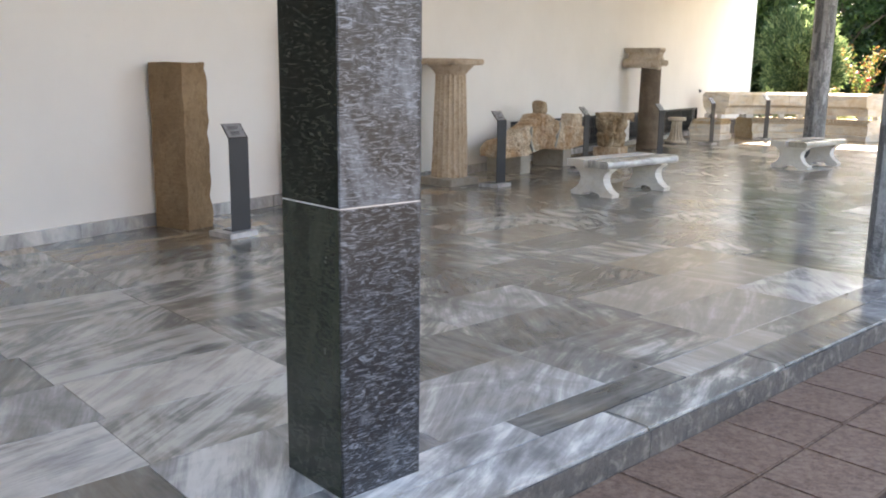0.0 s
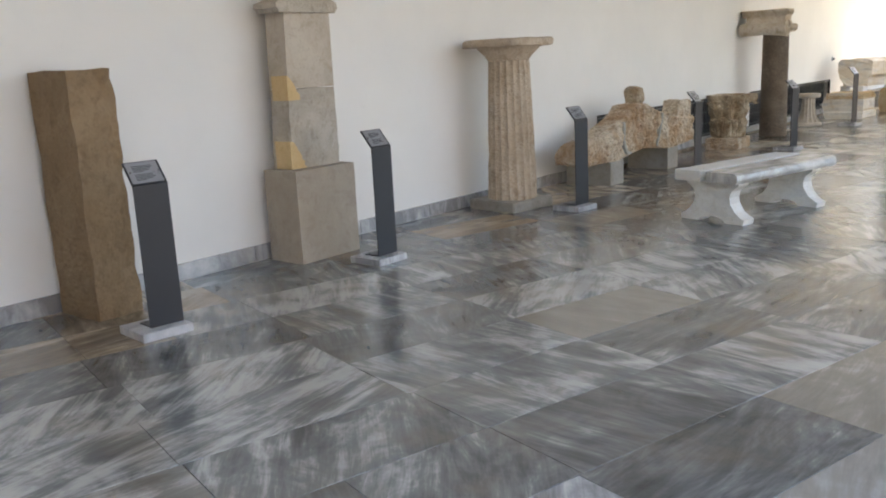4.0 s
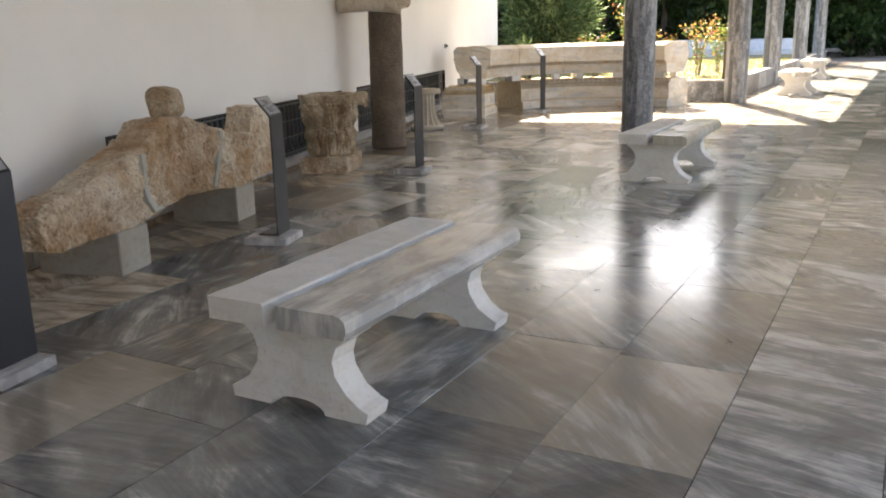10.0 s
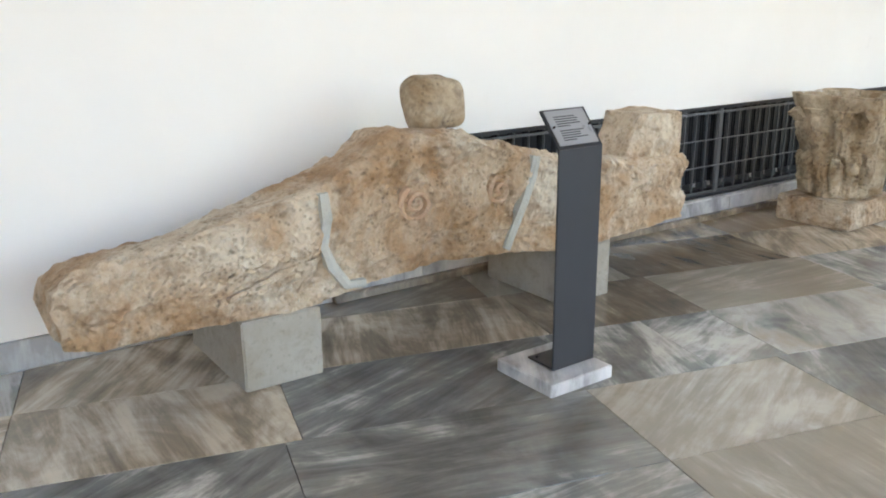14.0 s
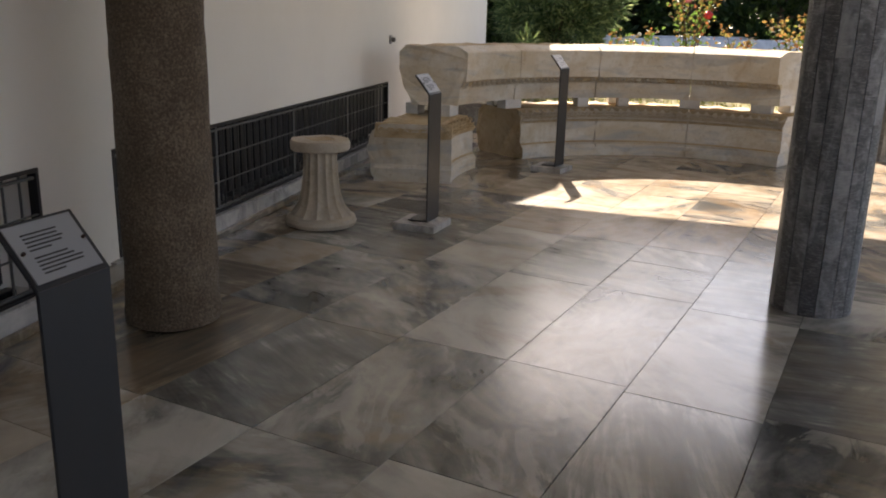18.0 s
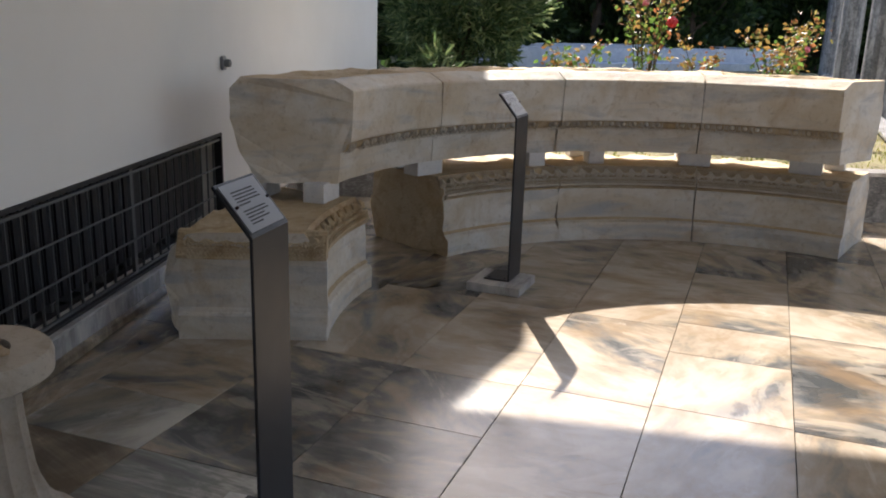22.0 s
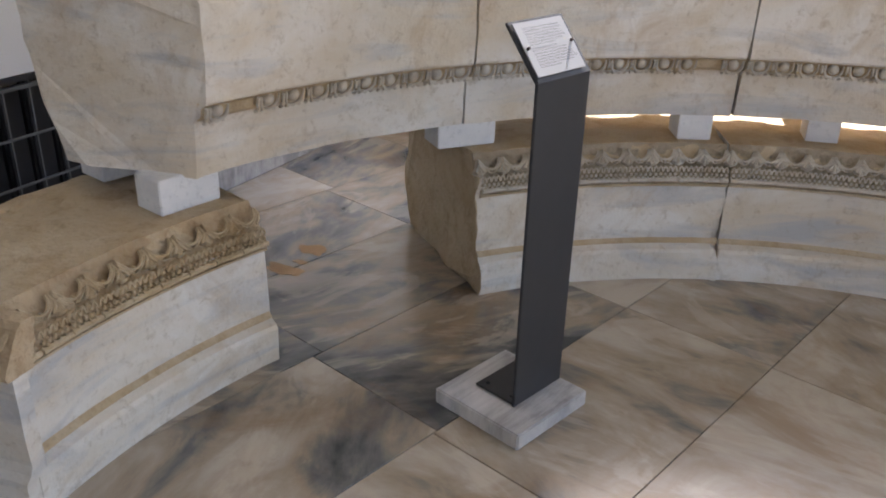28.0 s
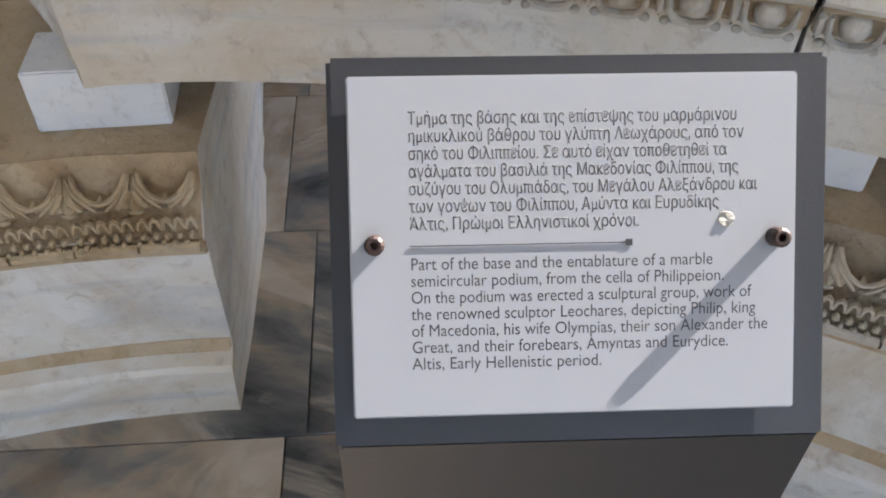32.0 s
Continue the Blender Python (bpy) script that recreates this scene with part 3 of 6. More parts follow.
# ---- pillars ----
def round_pillar(name, m, label, material):
    """A round pillar clad with sixteen upright marble strips in staggered lengths."""
    p = thing(name, m, label, "pillar", "round marble pillars of the portico")
    part("core", b_lathe([(0.189, 0.0), (0.189, CEIL)], 16), JOINT, p)
    courses = [0.0, 0.98, 2.05, 3.1, CEIL]
    ap = 0.19
    half = ap * math.tan(math.pi / 16)
    mesh = {}
    for c, (z0, z1) in enumerate(zip(courses, courses[1:])):
        for k in range(16):
            low = z0 + ((0.0, 0.31, -0.22, 0.14)[(k + c) % 4] if c else 0.0)
            high = z1 + ((0.0, 0.31, -0.22, 0.14)[(k + c + 1) % 4] if z1 < CEIL else 0.0)
            key = (round(low, 2), round(high, 2))
            if key not in mesh:
                bm = b_prism([(-0.01, -half + 0.001), (0.009, -half + 0.0005), (0.0115, -half * 0.5), (0.0125, 0), (0.0115, half * 0.5), (0.009, half - 0.0005), (-0.01, half - 0.001)], low + 0.0006, high - 0.0006, "z")
                bmesh.ops.recalc_face_normals(bm, faces=bm.faces)
                me = bpy.data.meshes.new("cladding_strip")
                bm.to_mesh(me)
                bm.free()
                mesh[key] = me
            ob = linked("cladding_strip", mesh[key], material, p)
            ob.matrix_basis = pose(0, 0, 0, 0, 0, 22.5 * k) @ Matrix.Translation((ap, 0, 0))
    return p


first = round_pillar("pillar", pose(*nu(3.44, 11.1), 0, 0, TURN), "round pillar clad with grey veined marble strips", PILLAR)
RIGHT_ROW = [16.5, 22.0, 27.5, 33.0, 38.5, 44.0]
LEFT_ROW = [21.47, 27.3, 32.9, 38.4, 43.9]
for u in RIGHT_ROW:
    copy_thing(first, pose(*nu(3.4, u), 0, 0, TURN))
for u in LEFT_ROW:
    copy_thing(first, pose(*nu(-1.73 if 27 < u < 28 else -1.93 if u < 22 else -1.9, u), 0, 0, TURN))

# the near square pillar
SQ = Vector((4.958, 4.781, 0)) + 0.172 * (U - N)
p = thing("square_pillar", pose(*SQ, 0, 0, TURN), "square pillar clad with dark flecked grey marble slabs", "pillar")
part("core", b_box(-0.155, 0.155, -0.155, 0.155, 0, CEIL), JOINT, p)
for z0, z1 in ((0, 1.004), (1.009, 2.1), (2.104, 3.2), (3.204, CEIL)):
    for k in range(4):
        # South slabs: darker stone, with the unlit side's shade put into its colour.
        ob = part("cladding_slab", b_box(-0.172, 0.169, -0.172, -0.152, z0, z1, 0.003), PILLAR_DARK if k else PILLAR_SHADED_SIDE, p, "" if k else "dark marble slab with its shade put into the colour")
        ob.matrix_basis = pose(0, 0, 0, 0, 0, 90 * k)
    part("pale_joint", b_box(-0.1705, 0.1705, -0.1705, 0.1705, z1 + 0.0002, z1 + 0.0045), SLAB, p, "pale mortar joint") if z1 < CEIL else None

# ---- skirting along the wall ----
sk = tagged(new("baseboard"), "low skirting of grey white marble pieces", "skirting", kind="structure")
y = -6.0
rng = random.Random(3)
while y < 30.2:
    ln = rng.uniform(0.9, 1.35)
    part("skirting_piece", b_box(0.0005, 0.026, y + 0.001, y + ln - 0.002, 0.0, 0.1215, 0.003), SKIRTING, sk)
    y += ln
for a, b in (G1, G2):
    part("ledge", b_box(-0.2, 0.034, a - 0.08, b + 0.08, 0.122, 0.1345, 0.003), SLAB, sk, "thin pale marble ledge under the grille")
    part("floor_strip", b_box(0.027, 0.075, a - 0.3, b + 0.2, 0.001, 0.035, 0.006), TILE_WARM, sk, "narrow raised marble strip on the floor")

# ---- grilles with radiators behind ----
def grille(y0, y1, posts):
    g = thing("radiator_grille", pose(-0.015, y0, GZ[0]), "long black steel grille with grey bars set in the wall", "grille", "radiator grilles in the long wall")
    ln, h = y1 - y0, GZ[1] - GZ[0]
    for name, box in (("inner_rail", (-0.011, 0.011, 0.024, ln - 0.024, h - 0.052, h - 0.038)), ("inner_rail", (-0.011, 0.011, 0.024, ln - 0.024, 0.026, 0.036))):
        part(name, b_box(*box, 0.002), GRILLE_BAR, g)
    for name, box in (("frame_rail", (-0.03, 0.02, 0.002, ln - 0.002, h - 0.022, h - 0.002)), ("frame_rail", (-0.03, 0.02, 0.002, ln - 0.002, 0.002, 0.018)),
                      ("frame_post", (-0.03, 0.02, 0.002, 0.022, 0.02, h - 0.024)), ("frame_post", (-0.03, 0.02, ln - 0.022, ln - 0.002, 0.02, h - 0.024))):
        part(name, b_box(*box, 0.002), FRAME_DARK, g)
    n = round(ln / 0.105)
    me = None
    for i in range(1, n):
        ob = linked("upright_bar", me, GRILLE_BAR, g) if me else part("upright_bar", b_box(-0.012, 0.0, -0.003, 0.003, 0.018, h - 0.022), GRILLE_BAR, g)
        me = ob.data
        ob.location.y = ln * i / n
    for k in range(1, 3):
        part("cross_bar", b_box(0.0002, 0.012, 0.02, ln - 0.02, 0.03 + (h - 0.075) * k / 3 - 0.0035, 0.03 + (h - 0.075) * k / 3 + 0.0035), GRILLE_BAR, g)
    for a in posts:
        part("joint_post", b_box(-0.012, 0.006, a - 0.016, a + 0.016, 0.02, h - 0.024), GRILLE_BAR, g, "wider grey joint between two grille panels")
    r = thing("radiator", pose(-0.13, y0 + 0.1, GZ[0] + 0.0), "black finned radiator standing behind the grille", "radiator", "radiators in the wall recesses")
    part("header_pipe", b_box(-0.02, 0.02, 0, ln - 0.2, 0.50, 0.53, 0.008), FIN, r)
    part("foot_rail", b_box(-0.03, 0.03, 0, ln - 0.2, 0.0, 0.03, 0.004), FIN, r)
    fin = None
    for i in range(1, n - 2):
        ob = linked("fin", fin, FIN, r) if fin else part("fin", b_box(-0.05, 0.07, -0.046, 0.046, 0.085, 0.575, 0.01), FIN, r)
        fin = ob.data
        ob.location.y = ln * (i + 0.5) / n - 0.1
    me = None
    for i in range(int((ln - 0.25) / 0.15)):
        ob = linked("valve", me, GRILLE_BAR, r) if me else part("valve", b_box(-0.04, 0.04, -0.012, 0.012, 0.03, 0.08, 0.003), GRILLE_BAR, r)
        me = ob.data
        ob.location.y = 0.05 + i * 0.15


grille(*G1, (0.02, 1.33, 2.55, 3.75))
grille(*G2, (1.14, 2.4, 3.65))

# small fitting on the wall
f = thing("wall_fitting", pose(0, 25.465, 1.155), "small grey wall fitting with a round eye", "wall fitting")
part("plate", b_box(0.0005, 0.02, -0.035, 0.035, -0.045, 0.045, 0.006), PLAQUE, f)
part("eye", moved(b_lathe([(0.02, 0), (0.026, 0.012), (0.024, 0.035), (0.014, 0.04)], 18), pose(0.02, 0, 0, 0, 90, 0)), GRILLE_BAR, f, "grey round eye", True)

# ---- label stands ----
def stand(m, plaque, label, high=0.93):
    """A bent steel plate on a marble slab: foot, upright and tilted reading plate. Local x points to the reader."""
    s = thing("label_stand", m, label, "label stand", "label stands beside the exhibits")
    part("base_slab", b_box(-0.155, 0.155, -0.155, 0.155, 0.0, 0.05, 0.004), SLAB, s, "grey white marble slab")
    part("foot_plate", b_box(-0.085, 0.0545, -0.06, 0.14, 0.0505, 0.0585, 0.002), STEEL, s)
    part("upright", b_box(0.055, 0.064, -0.065, 0.145, 0.0505, high, 0.002), STEEL, s)
    tilt = Matrix.Translation((0.0595, 0.04, high - 0.002)) @ pose(0, 0, 0, 0, 50.5, 0)
    top = part("reading_plate", moved(b_box(-0.162, 0.004, -0.106, 0.106, -0.0045, 0.0045, 0.002), tilt), STEEL, s)
    pl = part("plaque", moved(b_box(-0.1535, -0.011, -0.0975, 0.0905, 0.0062, 0.0092, 0.0008), tilt), plaque, top, "frosted plastic plaque with dark print")
    for yy in (-0.087, 0.0815):
        part("bolt", moved(b_lathe([(0.0042, 0.0), (0.0042, 0.007), (0.003, 0.008), (0.0018, 0.008), (0.0018, 0.004)], 12), tilt @ Matrix.Translation((-0.0845, yy, 0.0092))), BOLT, top, "small rusty bolt")
    for xx, yy in ((-0.06, -0.035), (-0.06, 0.115), (0.03, -0.035), (0.03, 0.115)):
        part("foot_screw", moved(b_lathe([(0.007, 0), (0.007, 0.003), (0.004, 0.005)], 8), Matrix.Translation((xx, yy, 0.0586))), STEEL, s)
    return s, pl, tilt


def print_bars(pl, tilt, seed):
    """Print too small to read: plain bars."""
    rng = random.Random(seed)
    bm = None
    for row in range(11):
        if row == 5:
            continue
        x = -0.128 + row * 0.0095
        w = rng.uniform(0.09, 0.125) if row not in (4, 10) else 0.06
        one = b_box(x, x + 0.0042, -0.066, -0.066 + w, 0.0093, 0.0096)
        bm = b_join(bm, one) if bm else one
    part("print", moved(bm, tilt), INK, pl)


STANDS = [((1.14, 7.87), -6), ((1.066, 9.884), 0), ((1.266, 12.456), -5), ((1.416, 14.958), 1), ((1.55, 17.99), -8), ((1.355, 22.05), -9)]
LABELS = ["dark steel label stand beside the brown stone block", "dark steel label stand beside the tall stele", "dark steel label stand beside the fluted column",
          "dark steel label stand before the pediment fragment", "dark steel label stand beside the carved capital", "dark steel label stand beside the small fluted drum"]
for i, (((cx, cy), turn), label) in enumerate(zip(STANDS, LABELS)):
    m = Matrix.Translation((cx, cy, 0)) @ pose(0, 0, 0, 0, 0, turn) @ Matrix.Translation((-0.155, 0.155, 0))
    _, pl, tilt = stand(m, PLAQUE_GREY if i < 4 else PLAQUE, label, (0.876, 0.876, 0.872, 0.876, 0.87, 0.922)[i])
    print_bars(pl, tilt, i)
m = Matrix.Translation((1.942, 24.597, 0)) @ pose(0, 0, 0, 0, 0, -16.5) @ Matrix.Translation((-0.155, 0.165, 0))
main, pl, tilt = stand(m, PLAQUE, "dark steel label stand before the curved podium", 0.965)

GREEK = ["Τμήμα της βάσης και της επίστεψης του μαρμάρινου", "ημικυκλικού βάθρου του γλύπτη Λεωχάρους, από τον", "σηκό του Φιλιππείου. Σε αυτό είχαν τοποθετηθεί τα",
         "αγάλματα του βασιλιά της Μακεδονίας Φιλίππου, της", "συζύγου του Ολυμπιάδας, του Μεγάλου Αλεξάνδρου και", "των γονέων του Φιλίππου, Αμύντα και Ευρυδίκης", "Άλτις, Πρώιμοι Ελληνιστικοί χρόνοι."]
ENGLISH = ["Part of the base and the entablature of a marble", "semicircular podium, from the cella of Philippeion.", "On the podium was erected a sculptural group, work of",
           "the renowned sculptor Leochares, depicting Philip, king", "of Macedonia, his wife Olympias, their son Alexander the", "Great, and their forebears, Amyntas and Eurydice.", "Altis, Early Hellenistic period."]


def lettering(name, lines, x0, pitch, widths, outline=False):
    """Lines of print on the plaque, each fitted to its width."""
    for i, (line, width) in enumerate(zip(lines, widths)):
        cu = bpy.data.curves.new("type", "FONT")
        cu.body, cu.size, cu.resolution_u = line, 1.0, 6
        if outline:
            cu.fill_mode, cu.bevel_depth, cu.bevel_resolution, cu.offset = "NONE", 0.026, 0, -0.02
        tmp = new("type", cu)
        me = bpy.data.meshes.new_from_object(tmp.evaluated_get(bpy.context.evaluated_depsgraph_get()))
        bpy.data.objects.remove(tmp)
        xs = [v.co.x for v in me.vertices]
        k = width / (max(xs) - min(xs)) if xs else 1
        turn = tilt @ Matrix.Translation((x0 + i * pitch, -0.0725, 0.00922)) @ pose(0, 0, 0, 0, 0, 90) @ Matrix.Diagonal((k, 0.0073, 0.0015, 1))
        me.transform(turn)
        tagged(linked(name, me, INK, pl), kind="stuff")


lettering("greek_line", GREEK, -0.1338, 0.00725, (0.137, 0.14, 0.133, 0.138, 0.146, 0.13, 0.096), True)
lettering("english_line", ENGLISH, -0.0735, 0.0070, (0.127, 0.132, 0.144, 0.146, 0.151, 0.134, 0.08))
part("rule", moved(b_join(b_box(-0.0837, -0.0833, -0.0725, 0.018, 0.0093, 0.0096), b_box(-0.0849, -0.0821, 0.018, 0.0208, 0.0093, 0.0096)), tilt), INK, pl)

part("smudge", moved(rough(b_lathe([(0.0034, 0.0), (0.0032, 0.0003), (0.0012, 0.0004)], 14), 0.0006, 300), tilt @ Matrix.Translation((-0.0925, 0.0605, 0.00925))), SMUDGE, pl, "small dried cream smudge")

# ---- benches ----
def bench_leg(p, y):
    """A pedestal with two hollowed flanks and an arch between its feet."""
    side = [(0.315, 0.0), (0.325, 0.05), (0.29, 0.065), (0.23, 0.11), (0.185, 0.18), (0.175, 0.24), (0.195, 0.30), (0.24, 0.34), (0.262, 0.35), (0.262, 0.385)]
    arch = [(0.13 * math.cos(a), 0.055 * math.sin(a)) for a in [math.pi * i / 10 for i in range(11)]]
    pts = [(x, z) for x, z in side] + [(-x, z) for x, z in side[::-1]] + arch[::-1]
    bm = b_prism(dense(pts, 0.03), y - 0.07, y + 0.07, "y")
    bmesh.ops.bevel(bm, geom=[e for e in bm.edges if e.is_manifold and e.calc_face_angle() > 1.2], offset=0.004, segments=2, affect="EDGES")
    part("leg", rough(bm, 0.002, 14), WHITE_MARBLE, p, "white marble pedestal leg with hollowed flanks")


def bench(m, label):
    b = thing("marble_bench", m, label, "bench", "white marble benches")
    for y in (0.17, 1.29):
        bench_leg(b, y)

    def slab(x0, x1, round_right, name, mat_, lab):
        z0, z1 = 0.385, 0.48
        s = 1 if round_right else -1
        edge = [(0.0, z0), (0.012, z0 + 0.03), (0.012, z0 + 0.05), (0.006, z0 + 0.075), (-0.012, z1 - 0.006), (-0.035, z1)] if round_right else [(0.0, z0), (0.0, z1 - 0.008), (-0.008, z1)]
        pts = [(x0, z0)] + [(x1 + a, z) for a, z in edge] + [(x0, z1)]
        n = 26
        bm = b_loft([[(x, 1.53 * i / n, z) for x, z in dense(pts, 0.05)] for i in range(n + 1)])
        part(name, rough(bm, 0.0035, 9, x0 * 5), mat_, b, lab)

    slab(-0.315, -0.05, False, "seat_slab", WHITE_MARBLE, "smooth white marble seat slab")
    slab(0.005, 0.305, True, "seat_slab", GREY_MARBLE, "streaked grey marble seat slab with a rounded edge")
    return b


bench(Matrix.Translation((2.52, 12.435, 0)) @ pose(0, 0, 0, 0, 0, -14.4) @ Matrix.Diagonal((1, 1, 0.94, 1)), "white marble bench with a split seat on two legs")
bench(Matrix.Translation((3.82, 17.70, 0)) @ pose(0, 0, 0, 0, 0, -14.77) @ Matrix.Diagonal((1, 1, 0.94, 1)), "white marble bench with a split seat beside the pillars")
bench(Matrix.Translation((6.5, 28.15, 0)) @ pose(0, 0, 0, 0, 0, -14.77), "sunlit white marble bench standing in the covered walk")
bench(Matrix.Translation((7.75, 33.9, 0)) @ pose(0, 0, 0, 0, 0, -14.77), "white marble bench far along the covered walk")

# ---- brown block ----
bm = b_loft([[(x, y, z) for x, y in dense([(0.06, 7.95), (0.49, 7.97), (0.48, 8.27), (0.06, 8.28)], 0.06)] for z in [1.53 * i / 26 for i in range(27)]])
rough(bm, 0.012, 5.5, 2.0, lambda c: 0.0 if c.z < 0.01 else 1.0)
for v in bm.verts:
    if v.co.y > 8.21 and v.co.x > 0.42:
        v.co.x -= max(0, noise.noise(Vector((3, 1, v.co.z * 5)))) * 0.08
tagged(part("stone_block", bm, SANDSTONE), "tall upright brown sandstone block leaning at the wall", "stone block")

# ---- stele on a plinth ----
s = thing("grave_stele", Matrix.Translation((0.035, -0.03, 0)) @ Matrix.Diagonal((1, 1, 0.935, 1)), "tall gabled marble stele on a grey plinth, patched with ochre plaster", "stele")
bm = b_loft([[(x, y, z) for x, y in dense([(0.06, 9.69), (0.432, 9.693), (0.425, 10.315), (0.06, 10.31)], 0.09)] for z in [0.77 * i / 12 for i in range(13)]])
part("plinth", rough(bm, 0.004, 4, 1.0, lambda c: 0.0 if c.z < 0.01 else 1.0), PLINTH, s, "smooth grey limestone plinth")


def stele_ring(z):
    k = (z - 0.77) / 1.25
    y0, y1 = 9.765 + 0.045 * k, 10.265 + 0.01 * k
    return [(x, y, z) for x, y in dense([(0.10, y0), (0.315 - 0.01 * k, y0 + 0.005), (0.315 - 0.01 * k, y1), (0.10, y1)], 0.05, [(0, 0), (0.2, 0), (0.2, 0.5), (0, 0.5)])]


bm = b_loft([stele_ring(z) for z in [1.425 + 0.6 * i / 14 for i in range(15)]])
part("upper_shaft", rough(bm, 0.0035, 6, 3.0), STELE, s, "smooth upper half of the shaft")
bm = b_loft([stele_ring(z) for z in [0.7705 + 0.648 * i / 26 for i in range(27)]])
part("lower_shaft", rough(bm, 0.007, 16, 4.0, lambda c: 0.2 if c.z < 0.78 or c.z > 1.41 else 1), STELE_WORN, s, "pitted lower half of the shaft below a crack")
for z0, z1, w in ((1.33, 1.53, 0.115), (0.772, 1.0, 0.12)):
    rng = random.Random(int(z0 * 100))
    n = 12
    pts = [(9.755 + 0.045 * ((z0 + z1) / 2 - 0.77) / 1.25, z0)]
    pts += [(9.77 + w * (1 - (i / n) ** 1.4) * rng.uniform(0.8, 1.1) + 0.02, z0 + (z1 - z0) * i / n) for i in range(n + 1)]
    pts += [(9.755 + 0.045 * ((z0 + z1) / 2 - 0.77) / 1.25, z1)]
    part("repair_patch", rough(b_prism(pts, 0.14, 0.3195, "x"), 0.0015, 20), REPAIR, s, "ochre plaster repair")
gable = [(9.745, 2.025), (9.735, 2.05), (9.715, 2.06), (9.715, 2.1), (9.80, 2.13), (9.90, 2.185), (9.945, 2.235), (9.985, 2.27), (10.035, 2.29), (10.09, 2.285), (10.105, 2.26), (10.11, 2.225), (10.14, 2.2), (10.24, 2.145), (10.335, 2.105), (10.345, 2.06), (10.33, 2.05), (10.31, 2.025)]
n = 6
bm = b_loft([[(0.09 + 0.25 * i / n, y, z) for y, z in dense(gable, 0.03)] for i in range(n + 1)])
part("gable_cornice", rough(bm, 0.006, 12, 5.0, lambda c: 1 if c.z > 2.04 else 0.2), STELE_WORN, s, "weathered gable with moulding and broken peak")

# ---- fluted column with capital ----
c = thing("fluted_column", pose(0.475, 12.50, 0, 0, 0, -8) @ Matrix.Diagonal((1, 1, 0.977, 1)), "short fluted column with wide capital on a square slab", "column")
bm = b_box(-0.32, 0.29, -0.31, 0.29, 0.0, 0.1, 0.012, 8)
part("base_slab", rough(bm, 0.006, 7, 1, lambda q: 0 if q.z < 0.01 else 1), GREYSTONE, c, "worn square base slab")


def fluted(depth, n=20, phase=0.0):
    return lambda a, z: 1 - depth * abs(math.sin(n * a / 2 + phase)) ** 0.8


prof = [(0.252 - 0.042 * (z / 1.4) - 0.006 * (z / 1.4) ** 2, 0.1005 + z) for z in [1.395 * i / 60 for i in range(61)]]
bm = b_lathe(prof, 160, lambda a, z: 1.0 - 0.085 * (1 - abs(math.sin(10 * a))) ** 0.0 * (abs(math.sin(10 * a)) ** 0.7))
for v in bm.verts:
    r = Vector((v.co.x, v.co.y, 0))
    if r.length > 0.05:
        p3 = v.co * 9
        chip = max(0.0, noise.noise(Vector((p3.x, p3.y, v.co.z * 4))) - 0.25) * 0.03 + 0.0035 * noise.noise(v.co * 40)
        v.co -= r.normalized() * chip
part("shaft", bm, DORIC, c, "chipped shaft with deep flutes", True)
echinus = [(0.19, 1.496), (0.205, 1.50), (0.212, 1.512), (0.235, 1.545), (0.275, 1.585), (0.305, 1.615), (0.31, 1.628)]
part("echinus", rough(b_lathe(echinus, 40), 0.004, 14), DORIC, c, "spreading capital bowl", True)
ab = [(0.338 * math.copysign(min(1, abs(math.cos(a)) * 1.32), math.cos(a)), 0.338 * math.copysign(min(1, abs(math.sin(a)) * 1.32), math.sin(a))) for a in [2 * math.pi * i / 40 for i in range(40)]]
bm = b_loft([[(x * k, y * k, z) for x, y in ab] for z, k in ((1.628, 0.97), (1.635, 1.0), (1.67, 1.01), (1.695, 0.99), (1.705, 0.95), (1.71, 0.6))])
part("abacus", rough(bm, 0.014, 6, 8), DORIC, c, "chipped square top plate with broken corners")

# ---- pediment fragment on two blocks ----
for y0, y1, x1 in ((14.085, 14.4, 0.735), (15.64, 15.95, 0.712)):
    bm = b_box(0.15, x1, y0, y1, 0, 0.272, 0.006, 5)
    tagged(part("support_block", rough(bm, 0.003, 8, y0, lambda q: 0 if q.z < 0.01 or q.z > 0.265 else 1), GREYSTONE), "grey cut stone block under the pediment fragment", "stone block", "support blocks of the pediment")

TOP = [(13.5, 0.50), (13.56, 0.545), (13.92, 0.59), (14.5, 0.735), (14.68, 0.82), (14.76, 0.90), (14.84, 0.905), (15.1, 0.875), (15.22, 0.815), (15.75, 0.68), (16.0, 0.655), (16.45, 0.62)]
BOTTOM = [(13.5, 0.30), (13.62, 0.272), (14.42, 0.272), (14.6, 0.31), (15.0, 0.335), (15.4, 0.31), (15.6, 0.272), (15.95, 0.272), (16.2, 0.285), (16.45, 0.31)]


def along(line, y):
    for (a, b), (c2, d) in zip(line, line[1:]):
        if y <= c2:
            return b + (d - b) * (y - a) / (c2 - a)
    return line[-1][1]


pd = thing("pediment_fragment", pose(-0.07, 0, 0), "broken painted pediment fragment with scroll reliefs on two blocks", "pediment")
rings = []
n = 240
